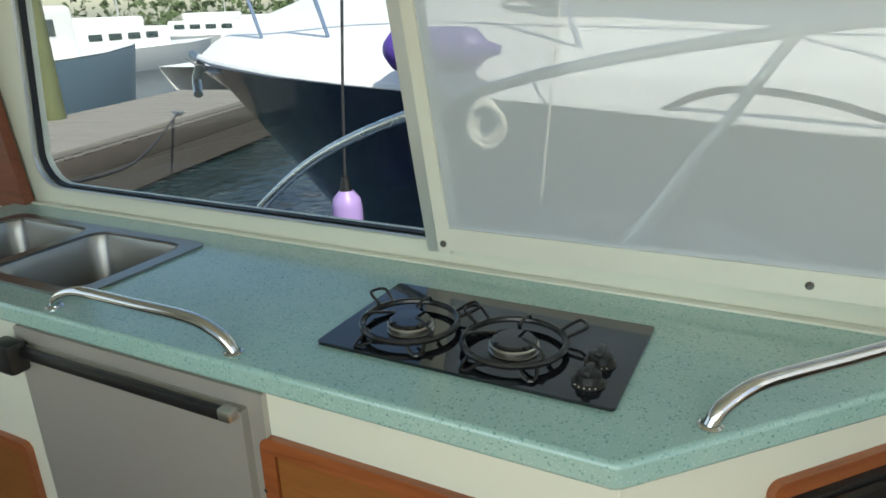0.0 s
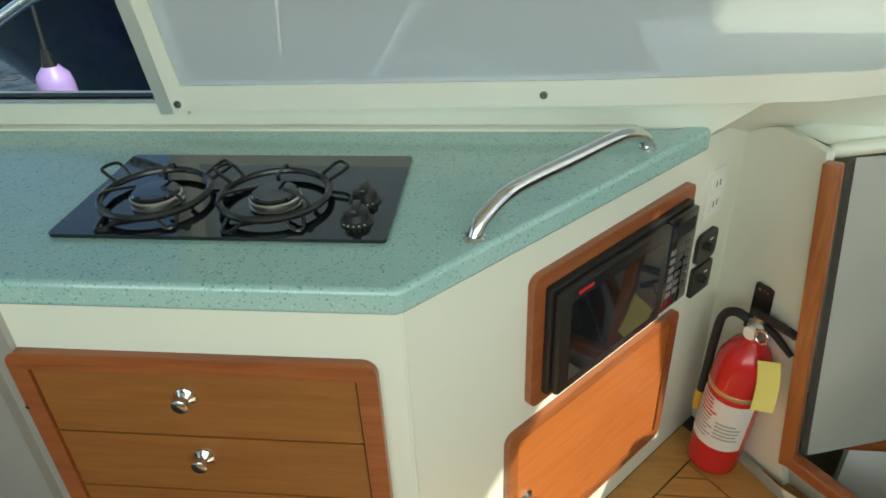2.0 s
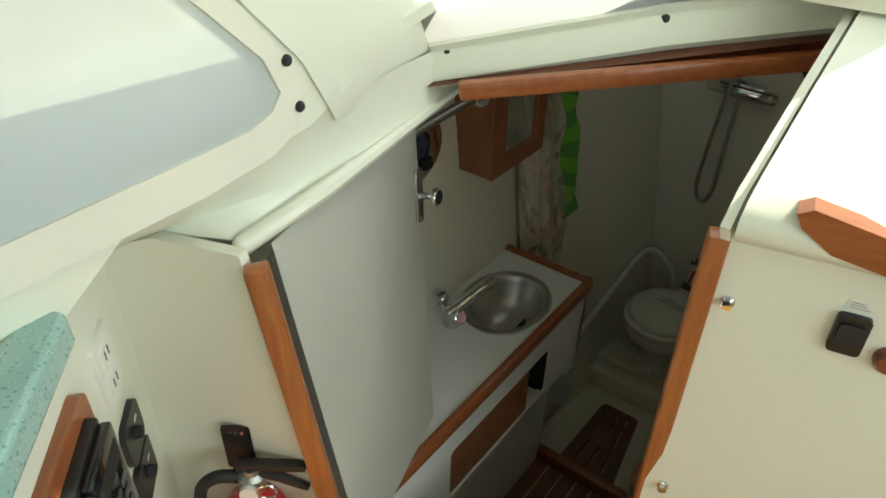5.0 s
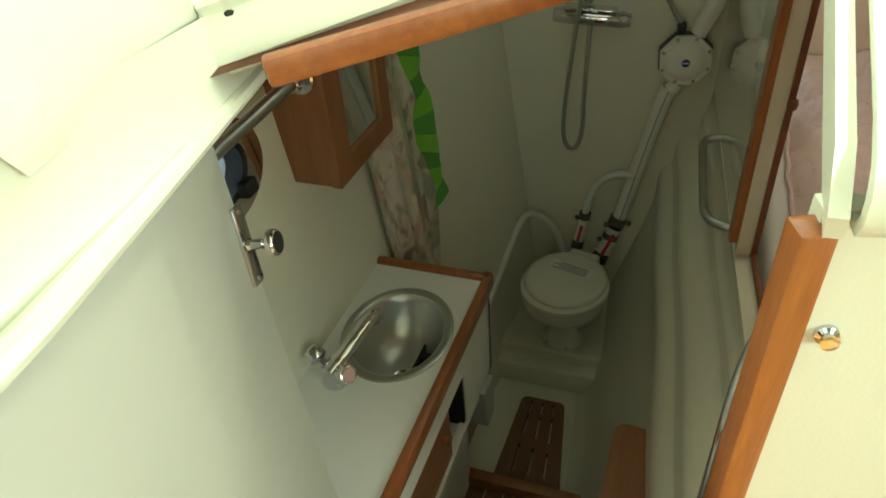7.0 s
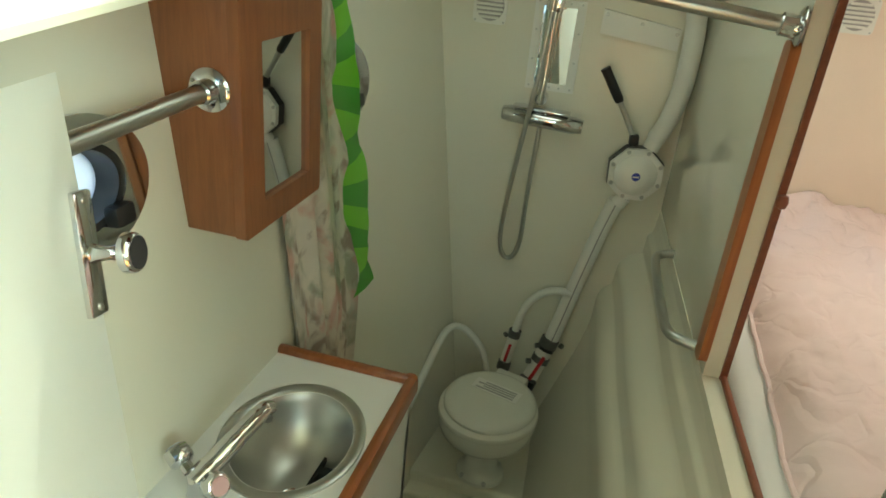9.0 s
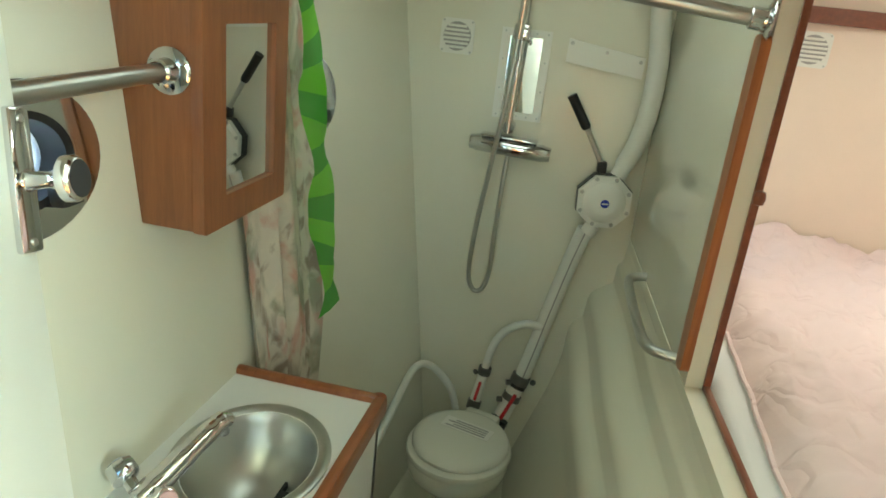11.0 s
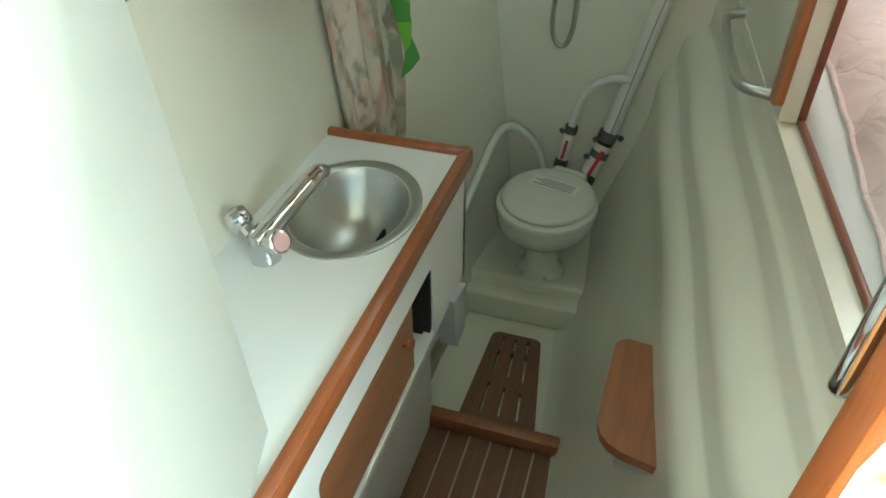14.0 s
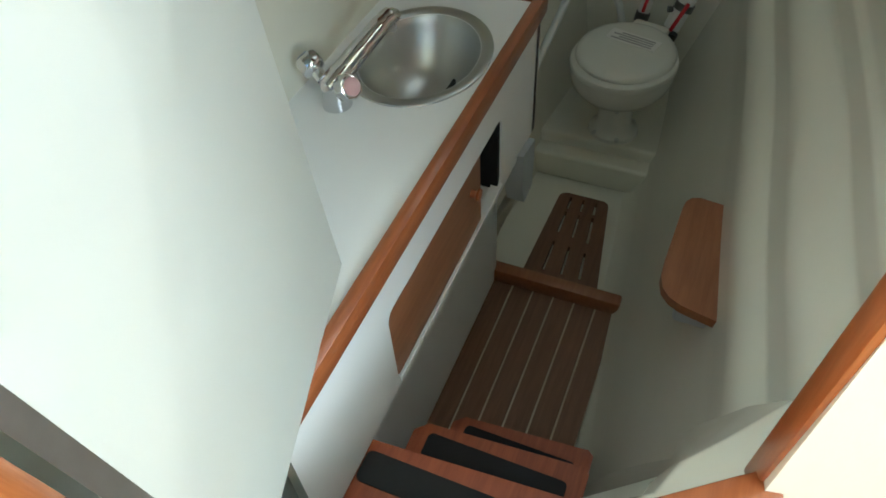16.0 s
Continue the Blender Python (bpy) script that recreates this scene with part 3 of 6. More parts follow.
setting("pillar_forward", loft([[(0.95, 0.437, 0.962), (0.93, 0.426, 0.99), (0.89, 0.426, 1.065), (0.80, 0.426, 1.165), (0.42, 0.426, 1.54), (0.15, 0.426, 1.98)], [(1.10, 0.470, 0.958), (1.10, 0.452, 1.00), (1.07, 0.448, 1.12), (0.96, 0.442, 1.26), (0.62, 0.436, 1.64), (0.45, 0.43, 1.98)], [(1.262, 0.515, 0.935)] + [rise(W0[0], k) for k in (0.01, 0.2, 0.4, 0.75, 1.12)]]), GEL, "cream forward window pillar", "trim", 70)
setting("foredeck", prism([(1.30, 0.85), (1.30, 0.50), (1.50, 0.17), (1.66, -0.1), (1.66, 0.85)], 1.06, 1.08), GEL, "cream underside of the foredeck", "ceiling", 0)
setting("side_deck", loft([[(0.45, 0.47, 0.985), (1.0, 0.47, 1.03), (1.4, 0.47, 1.10)], [(0.45, 0.85, 0.985), (1.0, 0.85, 1.03), (1.4, 0.85, 1.10)]], 0.02), GEL, "cream underside of the side deck", "ceiling", 0)

wg = setting("windscreen_glass", loft([[rise(p, k) for p in W0[4:]] for k in (0.02, 1.0)]), GLASS, "clear raked windscreen glass", "window")
wg.visible_shadow = False
setting("windscreen_post", tube([rise(W0[4], k) for k in (0.0, 0.5, 1.05)], 0.02, 10), GEL, "cream windscreen post", "trim")

# ---------- wash compartment shell ----------
setting("head_ceiling", box(1.45, 3.2, -1.3, 0.84, 1.10, 1.13), GEL_HEAD, "cream overhead of the wash compartment", "ceiling", 0)
HULL = pose(0, 0.70, 0.13, -6.5, 0, 0)
PORT1 = ellipse(1.475, 0.485, 0.085, 0.062, 32)
hw = setting("head_hull_wall", holed([(0.60, -0.92), (1.985, -0.92), (1.985, 1.05), (0.60, 1.05)], [PORT1], 0, 0.04), GEL_HEAD, "glossy cream hull side with an oval port", "wall")
hw.matrix_world = HULL
HULL2 = wallframe((1.975, 0.70, 0.13), (0.99, -0.115)) @ pose(0, 0, 0, -7.5)
PORT2 = ellipse(0.255, 0.485, 0.085, 0.062, 32)
setting("head_hull_wall_forward", holed([(-0.02, -0.92), (0.92, -0.92), (0.92, 1.05), (-0.02, 1.05)], [PORT2], 0, 0.04), GEL_HEAD, "glossy cream hull side narrowing to the bow", "wall").matrix_world = HULL2
EFRAME = wallframe((2.84, 0, 0), (0, -1))
setting("head_end_wall", slab([(-0.85, HF), (0.12, HF), (0.12, 1.11), (-0.85, 1.11)], 0, 0.03), GEL_HEAD, "glossy cream forward wall of the wash compartment", "wall").matrix_world = EFRAME


def ywall(x):
    return -0.118 + (x - 1.985) * 0.0857


RFRAME = wallframe((1.985, -0.118, 0), (-1, -0.0857))
setting("head_side_wall", slab([(-0.90, 0.20), (-0.0, 0.20), (-0.0, 1.11), (-0.90, 1.11)], 0, 0.034, 0.003), GEL_GLOSS, "glossy cream partition wall", "wall").matrix_world = RFRAME
xs = [1.20 + 0.025 * k for k in range(67)]
rows = []
for z, off in ((0.215, 0.0), (0.20, 0.002), (0.170, 0.004), (0.160, 0.008), (0.154, 0.015), (0.146, 0.018), (0.10, 0.020), (0.092, 0.023), (0.084, 0.034), (0.072, 0.052), (0.058, 0.070), (0.044, 0.081), (0.025, 0.086), (-0.028, 0.092), (-0.036, 0.096), (-0.044, 0.107), (-0.060, 0.121), (-0.080, 0.130), (-0.11, 0.134), (-0.17, 0.137), (-0.21, 0.143), (-0.30, 0.162), (-0.45, 0.205), (-0.60, 0.255), (-0.70, 0.285), (-0.745, 0.31), (-0.76, 0.335)):
    rows.append([(x, ywall(x) + off + 0.003 * math.sin(x * 9 + z * 11), z) for x in xs])
setting("head_side_moulding", loft(rows), GEL_HEAD, "cream fluted moulding sloping down to the sole", "wall", 80)
setting("berth_sill", slab([(-0.9, 0.205), (0.80, 0.205), (0.80, 0.236), (-0.9, 0.236)], -0.002, 0.04, 0.004), GEL_HEAD, "cream sill along the berth opening", "trim").matrix_world = RFRAME
setting("head_floor", box(0.9, 2.86, 0.12, 0.75, HF - 0.03, HF), GEL_HEAD, "cream moulded shower pan", "floor", 0)
NIN = Vector((0.008, 0.005, 0))
setting("head_aft_wall", sheet([up(BL, HF) + NIN + Vector((-0.2, 0.36, 0)), up(BR, HF) + NIN + Vector((0.1, -0.18, 0)), up(BR, 0.10) + NIN + Vector((0.1, -0.18, 0)), up(BR, 0.10) + NIN, up(BL, 0.02) + NIN, up(BL, 0.02) + NIN + Vector((-0.2, 0.36, 0))], 0.01), GEL_HEAD, "cream wall below the doorway", "wall")
setting("toilet_plinth", box(2.440, 2.85, 0.06, 0.74, HF, -0.625, 0.014, 4), GEL_HEAD, "cream moulded plinth under the toilet", "plinth")
setting("plinth_step", box(2.385, 2.46, 0.06, 0.74, HF, -0.664, 0.012, 4), GEL_HEAD, "cream moulded step of the plinth", "plinth")

setting("head_corner_moulding", loft([[(1.000, 0.085, 0.112), (1.060, 0.000, 0.112), (1.085, -0.040, 0.116), (1.115, -0.090, 0.125), (1.20, -0.180, 0.150)], [(1.008, 0.115, 0.108), (1.068, 0.030, 0.108), (1.109, 0.011, 0.114), (1.150, -0.029, 0.122), (1.222, -0.094, 0.128)], [(1.016, 0.120, 0.09), (1.076, 0.034, 0.09), (1.118, 0.016, 0.09), (1.160, -0.022, 0.09), (1.235, -0.085, 0.09)], [(1.030, 0.140, 0.0), (1.10, 0.05, 0.0), (1.14, 0.025, 0.0), (1.19, -0.01, 0.0), (1.27, -0.06, 0.0)], [(1.050, 0.095, -0.3), (1.125, 0.06, -0.3), (1.17, 0.03, -0.3), (1.26, 0.0, -0.3), (1.38, -0.02, -0.3)], [(1.060, 0.12, -0.76), (1.13, 0.13, -0.76), (1.2, 0.14, -0.76), (1.3, 0.14, -0.76), (1.4, 0.14, -0.76)]]), GEL_HEAD, "white rounded corner moulding below the doorway", "wall", 80)

# forward berth shell
setting("berth_end_wall", box(3.12, 3.15, -1.3, 0.0, 0.0, 1.11), PINKWALL, "pink-cream lining behind the berth", "wall")
setting("berth_side_wall", box(1.2, 3.15, -1.33, -1.3, 0.0, 1.11), PINKWALL, "pink-cream lining beside the berth", "wall")
setting("berth_base", box(1.30, 3.12, -1.3, -0.165, 0.0, 0.06), GEL, "cream berth base", "berth base", 0)
setting("berth_aft_wall", box(1.36, 1.385, -1.3, -0.20, 0.0, 1.11), PINKWALL, "pink-cream wall at the berth head", "wall")
# Pinkish fill lamp added to brighten the berth under its closed overhead.
area_lamp("berth_overhead_fill", (2.4, -0.75, 1.09), (2.4, -0.75, 0), 0.5, 0.5, 0.9, (1.0, 0.91, 0.88))

# trim strips
setting("post_trim", slab(rrect(-0.036, 0.004, 0.262, 0.838, 0.014, 4), -0.016, 0.0, 0.004), TEAK_Z, "varnished teak strip on the partition edge", "trim").matrix_world = RFRAME
setting("berth_opening_edge", box(-0.002, 0.006, 0.030, 0.042, 0.236, 1.10), MAHOG, "dark red edge of the berth opening", "trim").matrix_world = RFRAME
setting("berth_sill_edge", box(0.0, 0.78, 0.030, 0.042, 0.236, 0.246, 0.003), MAHOG, "dark red edge along the berth sill", "trim").matrix_world = RFRAME
setting("doorway_trim_left", beam(BL + Vector((-0.020, -0.012, 0)), TL + Vector((-0.018, -0.012, 0)), 0.032, 0.026, (1, -0.9, 0)), TEAK_Z, "varnished teak strip up the doorway", "trim")
setting("doorway_trim_bottom", beam(BL + Vector((-0.012, -0.008, 0)), BR + Vector((-0.012, -0.008, 0)), 0.034, 0.03, (0, 0, 1)), TEAK, "varnished teak strip along the doorway sill", "trim")
setting("doorway_trim_right", beam(BR + Vector((0.004, -0.012, 0)), TR + Vector((0.004, -0.012, 0)), 0.026, 0.026, (-0.35, 0.93, 0)), TEAK_Z, "varnished teak strip up the doorway", "trim")
HB0, HB1 = Vector((1.205, 0.410, 0.918)), Vector((1.520, -0.055, 0.990))
setting("header_board", beam(HB0, HB1, 0.031, 0.022, (0, 0, 1), 0.006), TEAK, "varnished teak board across the hatch", "trim")
# Dark sheets fill the gap above the board, their colour giving its shade.
setting("hatch_lintel", sheet([HB0 + Vector((-0.01, 0.07, 0.006)), HB1 + Vector((0.03, -0.06, 0.06)), HB1 + Vector((0.20, 0.0, 0.06)), HB0 + Vector((0.15, 0.10, 0.02))], 0.012), MAHOG, "dark sheet standing in for the shaded gap under the foredeck", "trim")
setting("hatch_inner_face", sheet([HB0 + Vector((0.06, 0.10, -0.02)), HB1 + Vector((0.12, -0.05, 0.01)), HB1 + Vector((0.12, -0.05, 0.10)), HB0 + Vector((0.06, 0.10, 0.06))], 0.01), MAHOG, "dark sheet at the back of the shaded hatch gap", "trim")

# ---------- windows of the saloon ----------


def inset(loop, d):
    cx, cz = sum(p[0] for p in loop) / len(loop), sum(p[1] for p in loop) / len(loop)
    w, h = max(abs(p[0] - cx) for p in loop), max(abs(p[1] - cz) for p in loop)
    return [(cx + (x - cx) * (w - d) / w, cz + (z - cz) * (h - d) / h) for x, z in loop]


win = thing("window_1", "sliding cabin window with aluminium frame and black gasket", "window", WFRAME, kind="structure")
part("window_frame", ring(inset(LEFT_PANE, -0.022), LEFT_PANE, -0.008, 0.03, 0.003), ALU, win)
part("gasket", ring(inset(LEFT_PANE, 0.001), inset(LEFT_PANE, 0.010), 0.010, 0.03), RUBBER, win)
gl = part("pane", slab(inset(LEFT_PANE, 0.010), 0.022, 0.027), GLASS, win)
gl.visible_shadow = False
win2 = thing("window_2", "raked forward cabin window behind a mesh screen", "window", WFRAME, kind="structure")
gl = part("pane", slab(inset(RIGHT_PANE, -0.01), 0.03, 0.035), GLASS, win2)
gl.visible_shadow = False
mull = thing("window_mullion", "cream webbing and aluminium strip between the panes", "window bar", WFRAME, kind="structure")
part("bar", slab([(-0.516, 0.930), (-0.480, 0.930), (-0.582, 1.68), (-0.622, 1.68)], -0.012, 0.02, 0.004), ALU, mull)
part("webbing", slab([(-0.486, 0.930), (-0.458, 0.930), (-0.560, 1.68), (-0.588, 1.68)], -0.016, -0.006, 0.003), CLOTHW, mull)

scr = thing("window_screen", "white mesh sun screen snapped over the forward window", "window screen", WFRAME)
outer = [(-0.480, 0.938), (0.30, 0.946), (0.72, 0.955), (0.82, 0.967), (0.862, 0.987), (0.880, 1.020), (0.876, 1.058), (0.797, 1.156), (0.575, 1.39), (0.32, 1.66), (-0.575, 1.68)]
inner = [(-0.462, 0.988), (0.30, 0.995), (0.70, 1.006), (0.79, 1.010), (0.826, 1.022), (0.842, 1.042), (0.822, 1.088), (0.752, 1.160), (0.53, 1.37), (0.28, 1.615), (-0.550, 1.63)]
part("mesh", slab(inner, -0.012, -0.0115), SCREEN, scr)
part("hem", ring(outer, inner, -0.0165, -0.011, 0.0012), CLOTHW, scr, "cream stitched hem")
for k, (x, z) in enumerate(((-0.475, 0.952), (0.226, 0.968), (0.855, 1.078), (0.868, 1.016))):
    part("snap", lathe([(0.0001, 0.006), (0.004, 0.006), (0.007, 0.003), (0.0075, 0.0)], 14, Matrix.Translation((x, -0.0165, z)) @ AXY), RUBBER if k > 1 else CLAMP, scr, "metal snap fastener")

lock = thing("wood_panel", "red-brown wooden panel beside the sink window", "panel", WFRAME)
part("board", slab([(-2.3, 0.885), (-1.885, 0.885), (-1.925, 1.14), (-1.99, 1.62), (-2.3, 1.62)], -0.045, -0.012, 0.01), MAHOG, lock)
HINGE = material("dull_hinge_metal", (0.34, 0.31, 0.28), 0.45, 0.7, var=0.2, scale=40)
# ---------- galley ----------
worktop = thing("worktop", "teal speckled solid-surface galley worktop", "worktop")
WT = [(-1.95, -0.112), (0.028, -0.112), (0.041, -0.104), (0.535, 0.418), (0.530, 0.440), (0.512, 0.452), (0.465, 0.424), (-1.95, 0.424)]
SINK = [(x, y) for x, y in rrect(-1.78, -1.095, -0.025, 0.302, 0.03)]
wt = holed(WT, [SINK], 0, 0.042)
wt.transform(pose(0, 0, CT, -90))
wo = part("top", wt, CORIAN, worktop)
bm_mod = wo.modifiers.new("round", "BEVEL")
bm_mod.width, bm_mod.segments, bm_mod.limit_method, bm_mod.angle_limit = 0.010, 3, "ANGLE", radians(50)
part("backsplash", box(-1.95, 0.40, 0.406, 0.429, CT - 0.002, CT + 0.005, 0.002), GEL, worktop, "cream sealing fillet")


def basin(name, x0, x1, y0, y1, depth, parent):
    """Pressed rectangular bowl with rounded corners."""
    bm = bmesh.new()
    rows = []
    for k, (ins, z) in enumerate(((-0.004, 0.0), (0.004, -0.004), (0.012, -0.03), (0.02, -depth * 0.7), (0.035, -depth * 0.93), (0.075, -depth))):
        rows.append([bm.verts.new((x, y, CT + 0.004 + z)) for x, y in rrect(x0 + ins, x1 - ins, y0 + ins, y1 - ins, 0.045, 6)])
    for p, q in zip(rows, rows[1:]):
        for i in range(len(p)):
            j = (i + 1) % len(p)
            bm.faces.new((p[i], p[j], q[j], q[i]))
    bm.faces.new(rows[-1])
    return part(name, bm, SINKSTEEL, parent)


sink = thing("galley_sink", "double-bowl brushed stainless steel sink set in the worktop", "sink")
B1, B2 = (-1.425, -1.112, -0.012, 0.290), (-1.765, -1.452, -0.012, 0.290)
rim = holed(rrect(-1.80, -1.075, -0.042, 0.318, 0.025), [rrect(*B1, 0.045, 6), rrect(*B2, 0.045, 6)], 0, 0.005)
rim.transform(pose(0, 0, CT + 0.006, -90))
part("rim", rim, SINKSTEEL, sink)
for b in (B1, B2):
    bo = basin("bowl", *b, 0.16, sink)
    part("drain", lathe([(0.0, 0.004), (0.03, 0.004), (0.04, 0.0)], 20, Matrix.Translation(((b[0] + b[1]) / 2, 0.14, CT + 0.004 - 0.16))), CHROME, sink)


def handrail(name, pts, r, label):
    t = thing(name, label, "grab rail", group="galley rails")
    part("bar", tube(smooth_path(pts), r, 12), CHROME, t)
    for p in (pts[0], pts[-1]):
        part("foot", lathe([(r * 1.5, 0.0), (r * 1.5, 0.002), (r * 1.1, 0.005)], 16, Matrix.Translation((p[0], p[1], CT))), CHROME, t)
    return t


def rail_pts(a, b, h):
    a, b = Vector(a), Vector(b)
    d = (b - a)
    return [(*(a + d * k), CT + z) for k, z in ((0, 0.0), (0.035, 0.022), (0.13, h * 0.86), (0.24, h), (0.5, h), (0.76, h), (0.87, h * 0.86), (0.965, 0.022), (1, 0.0))]


handrail("grab_rail", rail_pts((-1.085, -0.080), (-0.62, -0.080), 0.048), 0.0115, "bent chrome rail along the worktop edge")
handrail("grab_rail", rail_pts((0.122, 0.022), (0.408, 0.338), 0.048), 0.0115, "bent chrome rail along the angled worktop edge")

hob = thing("cooktop", "two-burner black glass gas cooktop set in the worktop", "cooktop", pose(0, 0, CT))
pl = prism([(p[0], p[1]) for p in rrect(-0.508, 0.0, 0.0, 0.280, 0.008)], 0.001, 0.007, 0.002)
part("glass_plate", pl, BLACKGLASS, hob)
for cx, cy in ((-0.386, 0.110), (-0.192, 0.110)):
    bur = part("burner", lathe([(0.0, 0.026), (0.034, 0.025), (0.037, 0.022), (0.037, 0.018)], 28, Matrix.Translation((cx, cy, 0))), BLACKGLASS, hob, "black burner cap")
    part("ring", lathe([(0.0385, 0.0195), (0.041, 0.017), (0.041, 0.012), (0.036, 0.010), (0.041, 0.0075), (0.042, 0.007)], 28, Matrix.Translation((cx, cy, 0))), STEEL, bur, "steel burner ring")
    gr = part("pan_support", tube([(cx + 0.084 * math.cos(2 * math.pi * k / 36), cy + 0.084 * math.sin(2 * math.pi * k / 36), 0.020) for k in range(36)], 0.0058, 8, True), ENAMEL, hob, "black enamelled wire pan support")

    def at(deg, r, o, z):
        c, sn = math.cos(radians(deg)), math.sin(radians(deg))
        return (cx + r * c - o * sn, cy + r * sn + o * c, z)
    for deg in (38, 150):
        part("loop", tube(smooth_path([at(deg, 0.084, 0.013, 0.022), at(deg, 0.112, 0.016, 0.034), at(deg, 0.122, 0.010, 0.037), at(deg, 0.122, -0.010, 0.037), at(deg, 0.112, -0.016, 0.034), at(deg, 0.084, -0.013, 0.022)], 4), 0.0030, 6), ENAMEL, gr)
    for deg in (245, 305):
        part("loop", tube(smooth_path([at(deg, 0.082, 0.016, 0.018), at(deg, 0.106, 0.008, 0.0105), at(deg, 0.112, 0.0, 0.0102), at(deg, 0.106, -0.008, 0.0105), at(deg, 0.082, -0.016, 0.018)], 4), 0.0030, 6), ENAMEL, gr)
    for deg in (92, 205, 325):
        part("finger", tube(smooth_path([at(deg, 0.086, 0, 0.020), at(deg, 0.076, 0, 0.034), at(deg, 0.05, 0, 0.037), at(deg, 0.026, 0, 0.036)], 4), 0.0028, 6), ENAMEL, gr)
        part("bracket", tube([at(deg + 14, 0.084, 0, 0.020), at(deg + 12, 0.074, 0, 0.009)], 0.0040, 6), ENAMEL, gr)
for cx, cy in ((-0.052, 0.116), (-0.052, 0.052)):
    kn = part("knob", lathe([(0.0, 0.026), (0.016, 0.026), (0.0185, 0.024), (0.020, 0.013), (0.025, 0.010), (0.025, 0.0072)], 28, Matrix.Translation((cx, cy, 0))), BLACK, hob)
    part("grip", box(cx - 0.006, cx + 0.006, cy - 0.018, cy + 0.018, 0.024, 0.034, 0.003), BLACK, kn)
    for k in range(5):
        a = radians(-130 + 20 * k)
        part("mark", box(cx + 0.0235 * math.cos(a) - 0.001, cx + 0.0235 * math.cos(a) + 0.001, cy + 0.0235 * math.sin(a) - 0.001, cy + 0.0235 * math.sin(a) + 0.001, 0.0095, 0.0115), LABELW, kn)

# refrigerator under the worktop
fr = thing("refrigerator", "brushed steel under-counter refrigerator with a black handle bar", "refrigerator", FFRAME)
part("surround", ring(rrect(-1.196, -0.545, 0.06, 0.852, 0.006, 2), rrect(-1.180, -0.578, 0.09, 0.822, 0.004, 2), -0.012, 0.004, 0.002), FRIDGE, fr, "steel trim frame")
dr = part("door", slab(rrect(-1.172, -0.588, 0.10, 0.812, 0.004, 2), -0.020, 0.004, 0.003), FRIDGE, fr)
part("handle", box(-1.165, -0.60, -0.036, -0.020, 0.795, 0.818, 0.004), BLACK, dr, "black handle bar")
part("handle_end", box(-1.215, -1.15, -0.060, -0.018, 0.765, 0.832, 0.008), BLACK, dr, "black handle block")
part("hinge_pin", box(-0.622, -0.592, -0.040, -0.018, 0.800, 0.822, 0.004), STEEL, dr)
part("screw", lathe([(0.0, 0.003), (0.004, 0.002), (0.005, 0)], 10, Matrix.Translation((-0.561, -0.012, 0.66)) @ AXY), CHROME, fr)


def framed_front(name, label, m, x0, x1, z0, z1, w, frame_mat, panel_mat, fronts, knobs, group="galley fronts"):
    """Cabinet front: rounded teak frame, flush panels with fine gaps, chrome push knobs."""
    t = thing(name, label, "cabinet front", m, group)
    part("frame", ring(rrect(x0, x1, z0, z1, 0.022), rrect(x0 + w, x1 - w, z0 + w, z1 - w, 0.004), -0.014, 0.002, 0.004), frame_mat, t)
    part("backing", slab(rrect(x0 + w * 0.6, x1 - w * 0.6, z0 + w * 0.6, z1 - w * 0.6, 0.004), -0.003, 0.002), SEAM, t)
    for (a, b, c, d), nm in fronts:
        part(nm, slab(rrect(a, b, c, d, 0.002, 2), -0.010, -0.003, 0.0015), panel_mat, t)
    for kx, kz in knobs:
        k = part("knob", lathe([(0.016, 0.0), (0.016, 0.003), (0.012, 0.006), (0.008, 0.010), (0.008, 0.016), (0.0125, 0.019), (0.0125, 0.024), (0.010, 0.026), (0.0, 0.026)], 20, Matrix.Translation((kx, -0.010, kz)) @ AXY), CHROME, t, "chrome push knob")
    return t


framed_front("drawer_unit", "teak drawer front with two drawers and chrome knobs", FFRAME, -0.562, -0.008, 0.30, 0.770, 0.030, TEAK, PANEL,
             [((-0.529, -0.041, 0.612, 0.737), "drawer_front"), ((-0.529, -0.041, 0.485, 0.608), "drawer_front"), ((-0.529, -0.041, 0.335, 0.481), "drawer_front")],
             [(-0.300, 0.695), (-0.300, 0.566)])
framed_front("cupboard_front", "teak cupboard front below the sink", FFRAME, -1.72, -1.262, 0.12, 0.545, 0.028, TEAK, PANEL, [((-1.689, -1.293, 0.151, 0.514), "door")], [])
framed_front("cupboard_front", "orange teak cupboard front below the microwave", DFRAME, -0.050, 0.500, 0.075, 0.465, 0.024, TEAK, PANEL_O, [((-0.023, 0.473, 0.102, 0.438), "door")], [(0.004, 0.268)])

mw = thing("microwave", "black built-in microwave oven in a teak frame", "microwave", DFRAME)
part("frame", ring(rrect(0.002, 0.478, 0.505, 0.785, 0.020), rrect(0.030, 0.455, 0.530, 0.758, 0.006), -0.014, 0.004, 0.004), TEAK, mw, "rounded teak frame")
part("body", box(0.030, 0.456, -0.028, 0.003, 0.530, 0.757, 0.004), BLACK, mw)
md = part("door", box(0.034, 0.352, -0.046, -0.028, 0.536, 0.752, 0.006), BLACK, mw)
part("window", slab(rrect(0.060, 0.325, 0.560, 0.728, 0.006), -0.0472, -0.045), BLACKGLASS, md)
part("panel", box(0.355, 0.452, -0.042, -0.028, 0.538, 0.752, 0.004), BLACKGLASS, mw, "black control panel")
part("display", slab(rrect(0.366, 0.442, 0.705, 0.735, 0.002), -0.0426, -0.041), DARK, mw)
